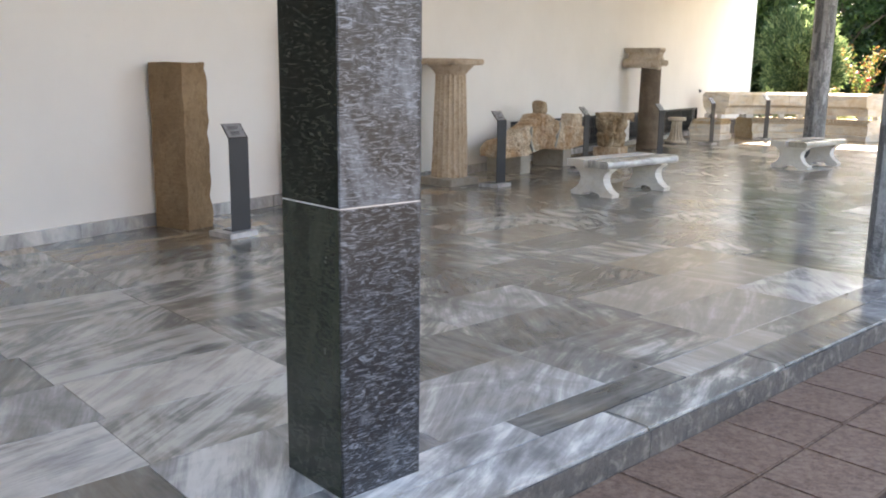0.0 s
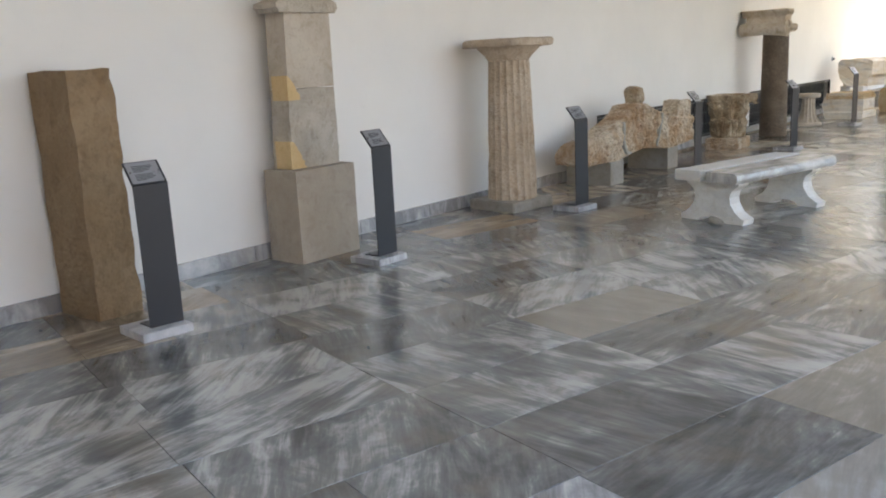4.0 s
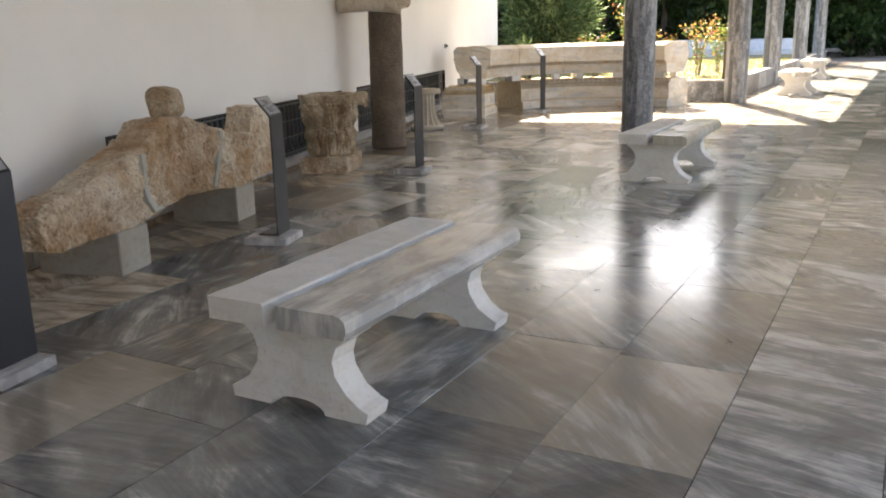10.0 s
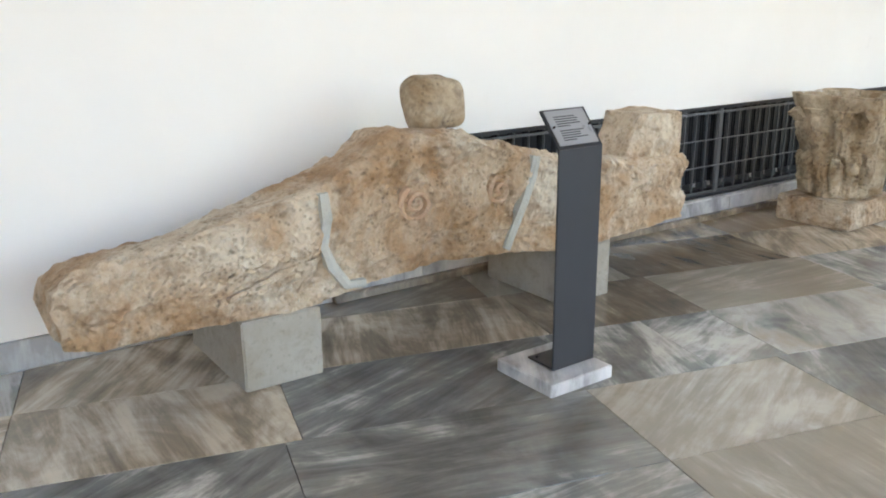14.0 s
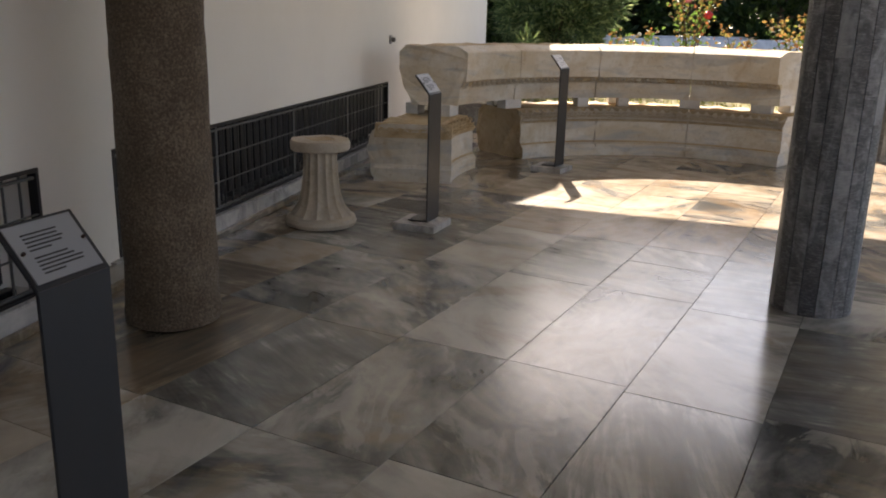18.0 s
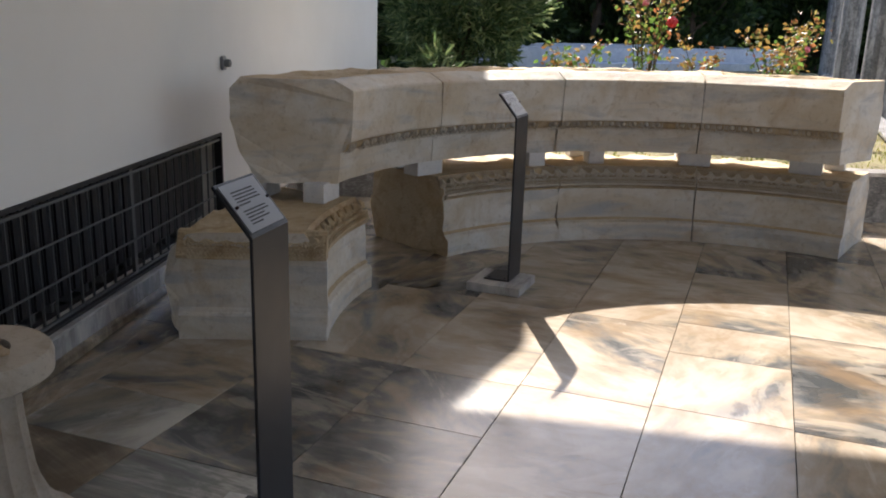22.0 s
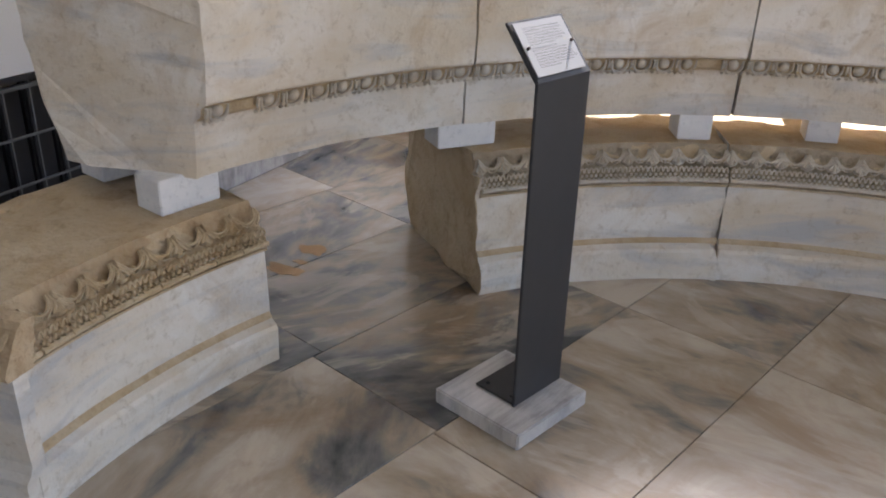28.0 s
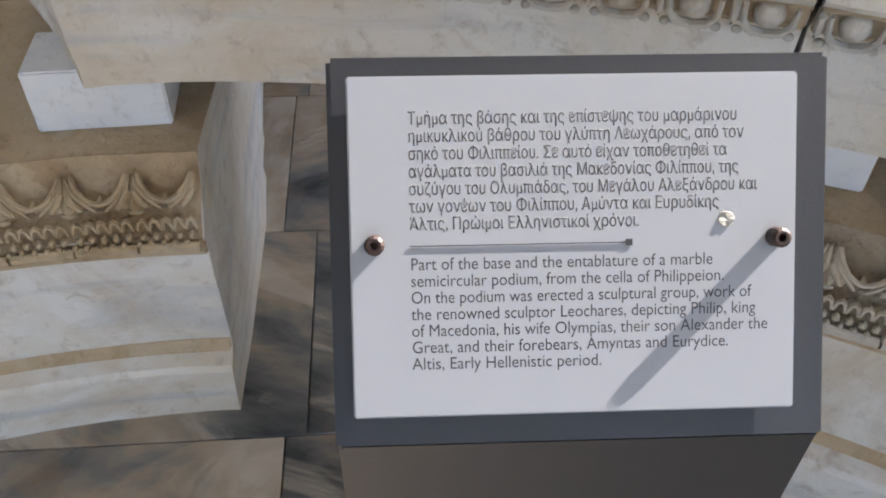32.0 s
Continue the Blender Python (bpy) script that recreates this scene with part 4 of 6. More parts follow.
for i in range(n + 1):
    y = 13.5 + 2.95 * i / n
    t, b = along(TOP, y), along(BOTTOM, y)
    m2 = []
    corner = [(0.44, b), (0.775, b), (0.785, t - 0.03), (0.74, t), (0.47, t - 0.03), (0.44, t - 0.08)]
    for (p0, p1), k in zip(zip(corner, corner[1:] + corner[:1]), (12, 26, 4, 14, 3, 12)):
        m2 += [(p0[0] + (p1[0] - p0[0]) * j / k, y, p0[1] + (p1[1] - p0[1]) * j / k) for j in range(k)]
    rings.append(m2)
bm = b_loft(rings)
for v in bm.verts:
    d = 0.022 * noise.noise(v.co * 5) + 0.016 * noise.noise(v.co * 13) + 0.010 * noise.noise(v.co * 30) + 0.006 * noise.noise(v.co * 60)
    if v.co.x > 0.75:
        d += 0.024 * noise.noise(Vector((v.co.y * 2.2 + v.co.z * 5, 7, v.co.z * 9 - v.co.y * 3)))
        for cy, cz, r0 in ((14.85, 0.60, 0.085), (15.27, 0.60, 0.07)):
            q = math.hypot(v.co.y - cy, v.co.z - cz)
            if q < r0:
                d += 0.013 * math.sin(q * 120 + math.atan2(v.co.z - cz, v.co.y - cy)) - 0.006
        v.co.x += d * 1.1
    elif v.co.z > along(BOTTOM, v.co.y) + 0.02:
        v.co.z += d * 0.8
    elif not (14.05 < v.co.y < 14.45 or 15.58 < v.co.y < 15.98):
        v.co.z += abs(d) * 1.5
    if v.co.y < 13.51 or v.co.y > 16.44:
        v.co.y += 1.5 * d
part("body", bm, SHELLSTONE, pd, "ochre and cream stuccoed limestone body")


def ribbon(points, width, depth, name, mat_, lab):
    """A flat repair or relief following the front face."""
    rings = []
    for i, (y, z) in enumerate(points):
        a, b = points[max(0, i - 1)], points[min(len(points) - 1, i + 1)]
        d = Vector((b[0] - a[0], b[1] - a[1])).normalized()
        w = width * (1 + 0.5 * noise.noise(Vector((y * 9, z * 9, 2))))
        s1, s2 = (y - d.y * w, z + d.x * w), (y + d.y * w, z - d.x * w)
        rings.append([(0.74, *s1), (0.785 + depth, *s1), (0.79 + depth, y, z), (0.785 + depth, *s2), (0.74, *s2)])
    part(name, rough(b_loft(rings), 0.004, 18), mat_, pd, lab)


ribbon([(14.44, 0.70), (14.45, 0.6), (14.43, 0.5), (14.46, 0.42), (14.52, 0.33), (14.6, 0.325)], 0.019, 0.016, "mortar_seam", MORTAR, "pale grey mortar seam")
ribbon([(15.46, 0.73), (15.44, 0.64), (15.39, 0.52), (15.34, 0.42), (15.3, 0.34)], 0.02, 0.016, "mortar_seam", MORTAR, "pale grey mortar seam")
for cy, cz, r0, turns in ((14.85, 0.60, 0.08, 1.8), (15.27, 0.60, 0.062, 1.4)):
    ribbon([(cy + r0 * (1 - i / 48 * 0.85) * math.cos(turns * 6.28 * i / 48 + 2), cz + 0.9 * r0 * (1 - i / 48 * 0.85) * math.sin(turns * 6.28 * i / 48 + 2)) for i in range(49)], 0.009, 0.005, "scroll", TERRACOTTA, "reddish scroll relief")
ribbon([(14.05, 0.36), (14.25, 0.42), (14.4, 0.45)], 0.012, 0.012, "moulding", SHELLSTONE, "raised moulding")
ribbon([(14.62, 0.40), (14.8, 0.42), (15.0, 0.465), (15.2, 0.44), (15.45, 0.42), (15.7, 0.40)], 0.010, 0.005, "moulding", SHELLSTONE, "raised moulding")
bm = b_loft([[(x, y, z) for x, y in dense([(0.46, 16.06), (0.70, 16.04), (0.73, 16.46), (0.46, 16.47)], 0.04)] for z in (0.58, 0.64, 0.70, 0.77, 0.835)])
for v in bm.verts:
    lift = max(0.0, min(1.0, (v.co.z - 0.58) / 0.255))
    v.co.y += (16.47 - v.co.y) / 0.43 * 0.15 * lift ** 0.55
part("acroterion_stub", rough(bm, 0.012, 10), SHELLSTONE, pd, "broken corner stub")
bm = bmesh.new()
bmesh.ops.create_icosphere(bm, subdivisions=4, radius=1)
for v in bm.verts:
    q = v.co.copy()
    v.co = Vector((0.55 + 0.10 * math.copysign(abs(q.x) ** 0.6, q.x), 15.05 + 0.118 * math.copysign(abs(q.y) ** 0.55, q.y), 0.965 + 0.112 * math.copysign(abs(q.z) ** 0.6, q.z)))
rough(bm, 0.022, 7, 3)
ob = tagged(part("gable_stone", bm, CAPITAL, None, "", True), "grey brown stone lump resting on the pediment peak", "stone")
for v in ob.data.vertices:
    v.co.z = max(v.co.z, 0.868)

# ---- corinthian capital ----
k = thing("leaf_capital", pose(0.512, 18.2, 0, 0, 0, 2), "hollow brown acanthus capital on a square stone slab", "capital")
bm = b_box(-0.25, 0.245, -0.285, 0.285, 0, 0.165, 0.012, 8)
part("base_slab", rough(bm, 0.008, 7, 2, lambda q: 0 if q.z < 0.01 else 1), SHELLSTONE, k, "rough square base slab")


def bell(a, z):
    t = max(0, (z - 0.42) / 0.38)
    corner = abs(math.cos(2 * (a - math.pi / 4))) ** 1.5
    return 1 + t * t * (0.36 * corner - 0.03)


prof = [(0.25, 0.1655), (0.272, 0.19), (0.275, 0.26), (0.277, 0.34), (0.278, 0.42), (0.282, 0.5), (0.29, 0.58), (0.298, 0.65), (0.308, 0.70), (0.314, 0.73), (0.318, 0.77), (0.314, 0.80), (0.275, 0.805), (0.25, 0.78), (0.22, 0.70), (0.2, 0.6), (0.15, 0.58)]
fine = []
for (a, b), (c2, d) in zip(prof, prof[1:]):
    fine += [(a + (c2 - a) * i / 4, b + (d - b) * i / 4) for i in range(4)]
bm = b_lathe(fine + [prof[-1]], 160, bell)
for v in bm.verts:
    r = Vector((v.co.x, v.co.y, 0))
    a = math.atan2(v.co.y, v.co.x)
    if r.length > 0.2 and 0.17 < v.co.z < 0.72 and r.length > 0.21:
        wave = 0.5 + 0.5 * math.cos(8 * a + (math.pi if v.co.z > 0.42 else 0))
        tier = math.exp(-((v.co.z - (0.36 if v.co.z < 0.45 else 0.57)) / 0.1) ** 2)
        vein = 0.5 + 0.5 * math.cos(40 * a + 6 * noise.noise(v.co * 8))
        v.co += r.normalized() * (0.055 * wave * tier + 0.02 * vein * wave - 0.022 + 0.042 * noise.noise(v.co * 10) + 0.024 * noise.noise(v.co * 24) + 0.01 * noise.noise(v.co * 55))
    elif v.co.z >= 0.72:
        v.co += r.normalized() * (0.03 * noise.noise(v.co * 7) - 0.02)
        v.co.z += 0.01 * noise.noise(v.co * 6)
SLIM = Matrix.Diagonal((0.83, 0.83, 1, 1))
part("bell", moved(bm, SLIM), CAPITAL, k, "deeply carved bell with worn acanthus leaves", True)
part("hollow", moved(rough(b_lathe([(0.262, 0.803), (0.255, 0.797), (0.236, 0.76), (0.215, 0.69), (0.19, 0.61), (0.12, 0.592)], 48, bell, False), 0.004, 9), SLIM), PODIUM, k, "pale hollowed inside of the capital", True)
for a in range(8):
    ang = radians(45 * a + 22)
    path = [(r * math.cos(ang), r * math.sin(ang), z) for r, z in ((0.262, 0.2), (0.275, 0.29), (0.288, 0.37), (0.316, 0.41), (0.322, 0.39))]
    part("acanthus_leaf", moved(rough(tube(path, (0.03, 0.044, 0.046, 0.034, 0.012), 14), 0.024, 26, a), SLIM), CAPITAL, k, "", True)
for ang, ln in ((52, 0.57), (142, 0.36), (-128, 0.36), (-38, 0.37)):
    ca, sa = math.cos(radians(ang)), math.sin(radians(ang))
    path = [(0.26 * ca, 0.26 * sa, 0.56), (0.33 * ca, 0.33 * sa, 0.66), (0.40 * ca, 0.40 * sa, 0.705), (ln * ca, ln * sa, 0.70), ((ln + 0.01) * ca, (ln + 0.01) * sa, 0.655), ((ln - 0.05) * ca, (ln - 0.05) * sa, 0.65)]
    part("corner_volute", moved(rough(tube(path, (0.03, 0.04, 0.045, 0.042, 0.03, 0.016), 9), 0.014, 18, ang), SLIM), CAPITAL, k, "", True)
    bm = b_box(0.25, ln + 0.01, -0.05, 0.05, 0.735, 0.795, 0.014, 4)
    part("abacus_horn", moved(rough(bm, 0.014, 12, ang), SLIM @ pose(0, 0, 0, 0, 0, ang)), CAPITAL, k)

# ---- granite column with scroll capital ----
c = thing("scroll_column", pose(0.55, 20.115, 0, 0, 0, 2) @ Matrix.Diagonal((1, 1, 1.012, 1)), "brown granite column carrying a cream marble scroll capital", "column")
prof = [(0.2, 0.0), (0.222, 0.012), (0.224, 0.06), (0.216, 0.08), (0.215, 0.1)] + [(0.215 - 0.012 * (i / 24) ** 1.2, 0.1 + 1.585 * i / 24) for i in range(1, 25)]
bm = b_lathe(prof, 56)
for v in bm.verts:
    r = Vector((v.co.x, v.co.y, 0))
    if r.length > 0.1 and v.co.z > 0.001:
        v.co += r.normalized() * (0.004 * noise.noise(v.co * 6) + 0.004 * noise.noise(v.co * 30) + (0.006 * noise.noise(v.co * 16) if v.co.z < 0.12 else 0))
part("shaft", bm, GRANITE, c, "coarse brown granite shaft", True)
cp = part("capital", rough(b_loft([[(x, y, z) for x, y in dense([(-0.45 - g, -0.19 - h), (0.205 + g, -0.19 - h), (0.205 + g, 0.17 + h), (-0.45 - g, 0.17 + h)], 0.05, [(0, 0), (0.6, 0), (0.6, 0.4), (0, 0.4)])]
                                  for z, g, h in ((1.6855, -0.02, 0.0), (1.72, 0.0, 0.035), (1.79, 0.0, 0.035), (1.84, -0.008, 0.015), (1.88, -0.016, -0.005), (1.92, -0.014, -0.012), (1.937, -0.01, -0.008))]), 0.003, 8), IONIC, c, "cream stained marble block of the capital")


def bolster(yc, x0, ln, big, name):
    """A waisted roll along x, with a ribbed band at its middle."""
    rings = []
    for i in range(61):
        t = i / 60
        q = abs(t - 0.40) / 0.60
        r = big * (0.70 + 0.30 * min(1, q) ** 1.7)
        for cen, wd in ((0.26, 0.014), (0.345, 0.06), (0.43, 0.014)):
            if abs(t - cen) < wd:
                r += 0.007
        if t > 0.93:
            r += 0.006
        if t < 0.05:
            r -= 0.03 * (1 - t / 0.05)
        rings.append([(x0 + ln * t, yc + r * math.cos(2 * math.pi * k / 44), 1.737 + r * math.sin(2 * math.pi * k / 44)) for k in range(44)])
    return part(name, rough(b_loft(rings), 0.0035, 7, yc), IONIC, cp, "rolled side of the scroll capital", True)


bolster(-0.205, -0.53, 0.765, 0.127, "bolster")
bolster(0.15, -0.5, 0.55, 0.105, "bolster")


def spiral(yc, sign):
    """The raised scroll line on the face of a volute."""
    path, rad = [], []
    for i in range(101):
        t = i / 100
        a = sign * (2 * math.pi * 2.7 * t) + math.pi / 2
        r = 0.112 * (1 - t) ** 1.15 + 0.012
        path.append((0.236 + 0.008 * (1 - t), yc - 0.02 * t + r * math.cos(a), 1.737 - 0.02 * t + r * math.sin(a)))
        rad.append(0.0095 * (1 - 0.5 * t))
    part("scroll_line", tube(path, rad, 7), IONIC, cp, "", True)
    part("scroll_eye", moved(b_lathe([(0.018, -0.01), (0.018, 0.008), (0.008, 0.016), (0.004, 0.006)], 16), pose(0.24, yc - 0.02, 1.717, 0, 90, 0)), IONIC, cp, "", True)


spiral(-0.205, -1)
# broken egg moulding beside the scroll
for i, yy in enumerate((-0.03, 0.075, 0.18, 0.29)):
    bm = bmesh.new()
    bmesh.ops.create_uvsphere(bm, u_segments=16, v_segments=10, radius=1)
    for v in bm.verts:
        v.co = Vector((0.215 + v.co.x * 0.05, yy + v.co.y * 0.036, 1.755 + v.co.z * 0.055))
    part("egg", rough(bm, 0.004, 30, i), IONIC, cp, "", True)
    for dy in (-0.043, 0.043, 0.053):
        path = [(0.245 - 0.025 * t * t, yy + dy * (1 - 0.12 * (t < 0) * t * t), 1.757 + 0.052 * t) for t in (-1, -0.6, -0.2, 0.2, 0.6, 1)]
        part("dart", tube(path, (0.003, 0.006, 0.008, 0.008, 0.007, 0.004), 6), IONIC, cp, "", True)
part("egg_bed", rough(b_box(-0.05, 0.215, -0.1, 0.362, 1.6858, 1.722, 0.008, 4), 0.005, 14), IONIC, cp)
part("egg_core", rough(b_box(0.0, 0.205, -0.1, 0.35, 1.7225, 1.80, 0.012, 4), 0.006, 14), IONIC, cp)
# top plate with carved leaves
ab = part("abacus", rough(b_loft([[(x, y, z) for x, y in dense([(-0.495 - g, -0.175 - g), (0.205 + g, -0.175 - g), (0.205 + g, 0.125 + g), (-0.495 - g, 0.125 + g)], 0.04, [(0, 0), (0.7, 0), (0.7, 0.3), (0, 0.3)])]
                                 for z, g in ((1.9375, 0.0), (1.948, 0.004), (1.958, 0.004), (1.96, -0.004), (1.978, 0.002), (2.003, 0.02), (2.013, 0.026), (2.033, 0.028), (2.041, 0.02))]), 0.003, 18), IONIC, cp, "top plate with carved leaf moulding")
leaf = None
spots = [(-0.49 + 0.0385 * i, -0.187, 0) for i in range(19)] + [(0.217, -0.165 + 0.0385 * i, 90) for i in range(8)] + [(-0.49 + 0.0385 * i, 0.137, 180) for i in range(19)]
for x, y, a in spots:
    if leaf is None:
        bm = b_join(tube([(0, 0.004, 1.955), (0, -0.006, 1.972), (0.003, -0.016, 1.992), (0.008, -0.024, 2.008)], (0.008, 0.013, 0.011, 0.004), 7),
                    tube([(-0.016, 0.004, 1.957), (-0.014, -0.003, 1.98), (-0.010, -0.016, 1.998)], (0.003, 0.005, 0.003), 6))
        ob = part("carved_leaf", bm, IONIC, ab, "", True)
        leaf = ob.data
    else:
        ob = linked("carved_leaf", leaf, IONIC, ab)
    ob.matrix_basis = pose(x, y, 0, 0, 0, a)

# ---- small fluted drum ----
d = thing("fluted_drum", pose(0.535, 22.08, 0), "small pale fluted stand with round hollowed top", "stone stand")
part("foot_ring", rough(b_lathe([(0.2, 0.0), (0.238, 0.008), (0.248, 0.035), (0.238, 0.062), (0.21, 0.075)], 48), 0.003, 12), STELE, d, "round foot", True)
prof = [(0.226, 0.0755), (0.20, 0.105), (0.172, 0.14), (0.152, 0.19), (0.138, 0.25), (0.129, 0.32), (0.122, 0.40), (0.119, 0.47), (0.122, 0.505), (0.135, 0.518)]
bm = b_lathe(prof, 192, lambda a, z: 1.0 - 0.14 * abs(math.sin(7 * a)) ** 0.55)
part("fluted_shaft", rough(bm, 0.0015, 25), STELE, d, "flaring fluted shaft", True)
top = [(0.14, 0.5185), (0.19, 0.524), (0.203, 0.534), (0.206, 0.575), (0.198, 0.596), (0.10, 0.598), (0.095, 0.575), (0.07, 0.565)]
part("top_disc", rough(b_lathe(top, 48), 0.004, 10), STELE, d, "round top with a hollow", True)
part("hollow", rough(b_lathe([(0.096, 0.5983), (0.09, 0.5992), (0.03, 0.5993)], 20, lambda a, z: 1 + 0.2 * math.cos(4 * a)), 0.001, 20), PODIUM_BROWN, d, "brown stained hollow")

# ---- curved podium ----
EX = Vector((3.03, 24.12, 0))


def arc_block(name, prof, a0, a1, material, label, seed, worn=0.006, skew=0.0, lead=0.0, back_amp=0.02, step=0.028, ragged=0.0):
    """A block of a ring: (r, z) outline swept from angle a0 to a1 (degrees) about the podium's centre."""
    ring = dense(prof, step)
    n = max(8, round(abs(a1 - a0) * 1.4))
    rings = []
    for i in range(n + 1):
        row = []
        for r, z in ring:
            a = a0 + (a1 - a0) * i / n
            if i == n and skew:
                a -= skew * min(1, (r - prof[0][0]) / 0.4)
            if i == 0 and lead:
                a += lead * min(1, max(0, (r - prof[0][0]) / 0.3))
            a = radians(a)
            row.append((r * math.cos(a), r * math.sin(a), z))
        rings.append(row)
    bm = b_loft(rings)
    r0 = min(r for r, _ in prof)
    r1 = max(r for r, _ in prof)
    zt = max(z for _, z in prof)
    for i, v in enumerate(bm.verts):
        r = math.hypot(v.co.x, v.co.y)
        back = max(0, (r - r0 - 0.3) / (r1 - r0 - 0.3)) if r > r0 + 0.3 else 0
        amp = worn * 0.35 + back_amp * back
        end = i < len(ring) or i >= n * len(ring)
        if end:
            amp = max(amp, ragged)
        d = noise.noise_vector(v.co * 6 + Vector((seed, 0, 0))) * amp + noise.noise_vector(v.co * 17 + Vector((0, seed, 0))) * amp * 0.5
        chip = max(0, noise.noise(v.co * 7 + Vector((seed, 3, 1))) - 0.35) * worn * 3 if (v.co.z < 0.04 or v.co.z > zt - 0.03) and r < r0 + 0.2 else 0
        if zt > 0.8 and v.co.z > zt - 0.002:
            a = math.degrees(math.atan2(v.co.y, v.co.x)) % 360
            am, w = (a0 + a1) / 2, abs(a1 - a0) * 0.34
            inside = min((w - abs(a - am)) * 0.036, 0.135 - abs(r - 2.38))
            v.co.z -= 0.055 * max(0.0, min(1.0, inside / 0.02 + 0.2 * noise.noise(v.co * 12))) + max(0, noise.noise(v.co * 5 + Vector((seed, 0, 0))) - 0.3) * 0.02
        v.co += d
        v.co += Vector((v.co.x, v.co.y, 0)).normalized() * chip
        if zt < 0.55:
            v.co.z = max(0.0, v.co.z) if v.co.z > 0.03 else max(0.0, v.co.z - d.z) + chip * 0.5
    e = thing(name, Matrix.Translation(EX), label, "podium block", "blocks of the curved podium")
    bm.normal_update()
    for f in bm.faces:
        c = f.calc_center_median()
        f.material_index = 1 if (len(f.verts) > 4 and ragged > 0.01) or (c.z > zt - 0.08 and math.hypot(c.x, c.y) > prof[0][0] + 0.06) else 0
    body = part("body", bm, material, e)
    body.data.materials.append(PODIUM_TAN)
    return e, body


LOW = [(1.985, 0.0), (1.985, 0.11), (1.99, 0.122), (2.005, 0.128), (2.018, 0.138), (2.024, 0.15), (2.024, 0.385), (2.014, 0.39), (2.014, 0.40), (2.022, 0.405), (2.03, 0.42), (2.065, 0.465), (2.082, 0.49), (2.09, 0.502), (2.62, 0.502), (2.68, 0.44), (2.73, 0.25), (2.70, 0.08), (2.66, 0.0)]
HIGH = [(2.125, 0.60), (2.115, 0.70), (2.108, 0.765), (2.095, 0.775), (2.08, 0.785), (2.072, 0.81), (2.05, 0.822), (2.045, 0.83), (2.035, 1.085), (2.042, 1.096), (2.145, 1.145), (2.60, 1.145), (2.66, 1.08), (2.67, 0.93), (2.65, 0.84), (2.62, 0.76), (2.57, 0.68), (2.54, 0.60)]


def blob(x, y, z, rx, ry, rz):
    bm = bmesh.new()
    bmesh.ops.create_icosphere(bm, subdivisions=2, radius=1, matrix=Matrix.Translation((x, y, z)) @ Matrix.Diagonal((rx, ry, rz, 1)))
    return bm


def unit_leaf():
    """A pointed leaf between two hollow lobes; local x runs along the moulding, y to the viewer, z up."""
    bits = []
    for k, y0, rr in ((1.0, 0.010, 0.0046),):
        path = [(x * k, y0 - 0.004 * (z > 0.05), 0.066 - (0.066 - z) * k) for x, z in ((-0.033, 0.066), (-0.029, 0.045), (-0.02, 0.027), (-0.009, 0.017), (0, 0.014), (0.009, 0.017), (0.02, 0.027), (0.029, 0.045), (0.033, 0.066))]
        bits.append(tube(path, [rr * 0.7] + [rr] * 7 + [rr * 0.7], 6))
    for sg in (-1, 1):
        bits.append(tube([(0.0375 * sg, 0.009, 0.06), (0.036 * sg, 0.014, 0.035), (0.031 * sg, 0.013, 0.018), (0.022 * sg, 0.011, 0.004)], (0.0022, 0.0045, 0.005, 0.003), 6))
    for sg in (-1, 1):
        bits.append(tube([(0.0375 * sg, 0.010, 0.064), (0.034 * sg, 0.013, 0.044), (0.026 * sg, 0.012, 0.026), (0.013 * sg, 0.010, 0.010), (0.006 * sg, 0.007, 0.002)], (0.0018, 0.003, 0.0034, 0.003, 0.0018), 5))
    bits.append(tube([(0, 0.004, 0.03), (0, 0.010, 0.016), (0, 0.009, 0.002)], (0.0015, 0.0045, 0.006), 6))
    half = [(0.0006, 0.067), (0.0035, 0.052), (0.0075, 0.038), (0.0135, 0.025), (0.021, 0.012), (0.016, 0.003), (0.008, 0.0)]
    bits.append(b_loft([[(0.0375 - w, -0.004, z), (0.0375 - w, 0.006, z), (0.0375 - w * 0.8, 0.013, z), (0.0375 - w * 0.4, 0.009, z), (0.0375, 0.0155, z), (0.0375 + w * 0.4, 0.009, z), (0.0375 + w * 0.8, 0.013, z), (0.0375 + w, 0.006, z), (0.0375 + w, -0.004, z)] for w, z in half]))
    bits.append(blob(0.0375, 0.004, -0.002, 0.010, 0.009, 0.007))
    return b_join(*bits)


def unit_bead():
    """A row of small scales over two rows of fine beads."""
    out = []
    for i in range(5):
        x = -0.03 + 0.015 * i
        out.append(tube([(x - 0.0065, 0.004, -0.016), (x - 0.004, 0.008, -0.007), (x, 0.009, -0.004), (x + 0.004, 0.008, -0.007), (x + 0.0065, 0.004, -0.016)], (0.002, 0.0027, 0.003, 0.0027, 0.002), 5))
        bm = bmesh.new()
        bmesh.ops.create_icosphere(bm, subdivisions=1, radius=0.0052, matrix=Matrix.Translation((x, 0.004, -0.023)))
        out.append(bm)
        bm = bmesh.new()
        bmesh.ops.create_icosphere(bm, subdivisions=1, radius=0.0042, matrix=Matrix.Translation((x + 0.0075, 0.004, -0.0305)))
        out.append(bm)
    out.append(tube([(-0.0375, 0.002, -0.036), (0, 0.002, -0.036), (0.0375, 0.002, -0.036)], (0.0055, 0.0055, 0.0055), 6))
    return b_join(*out)


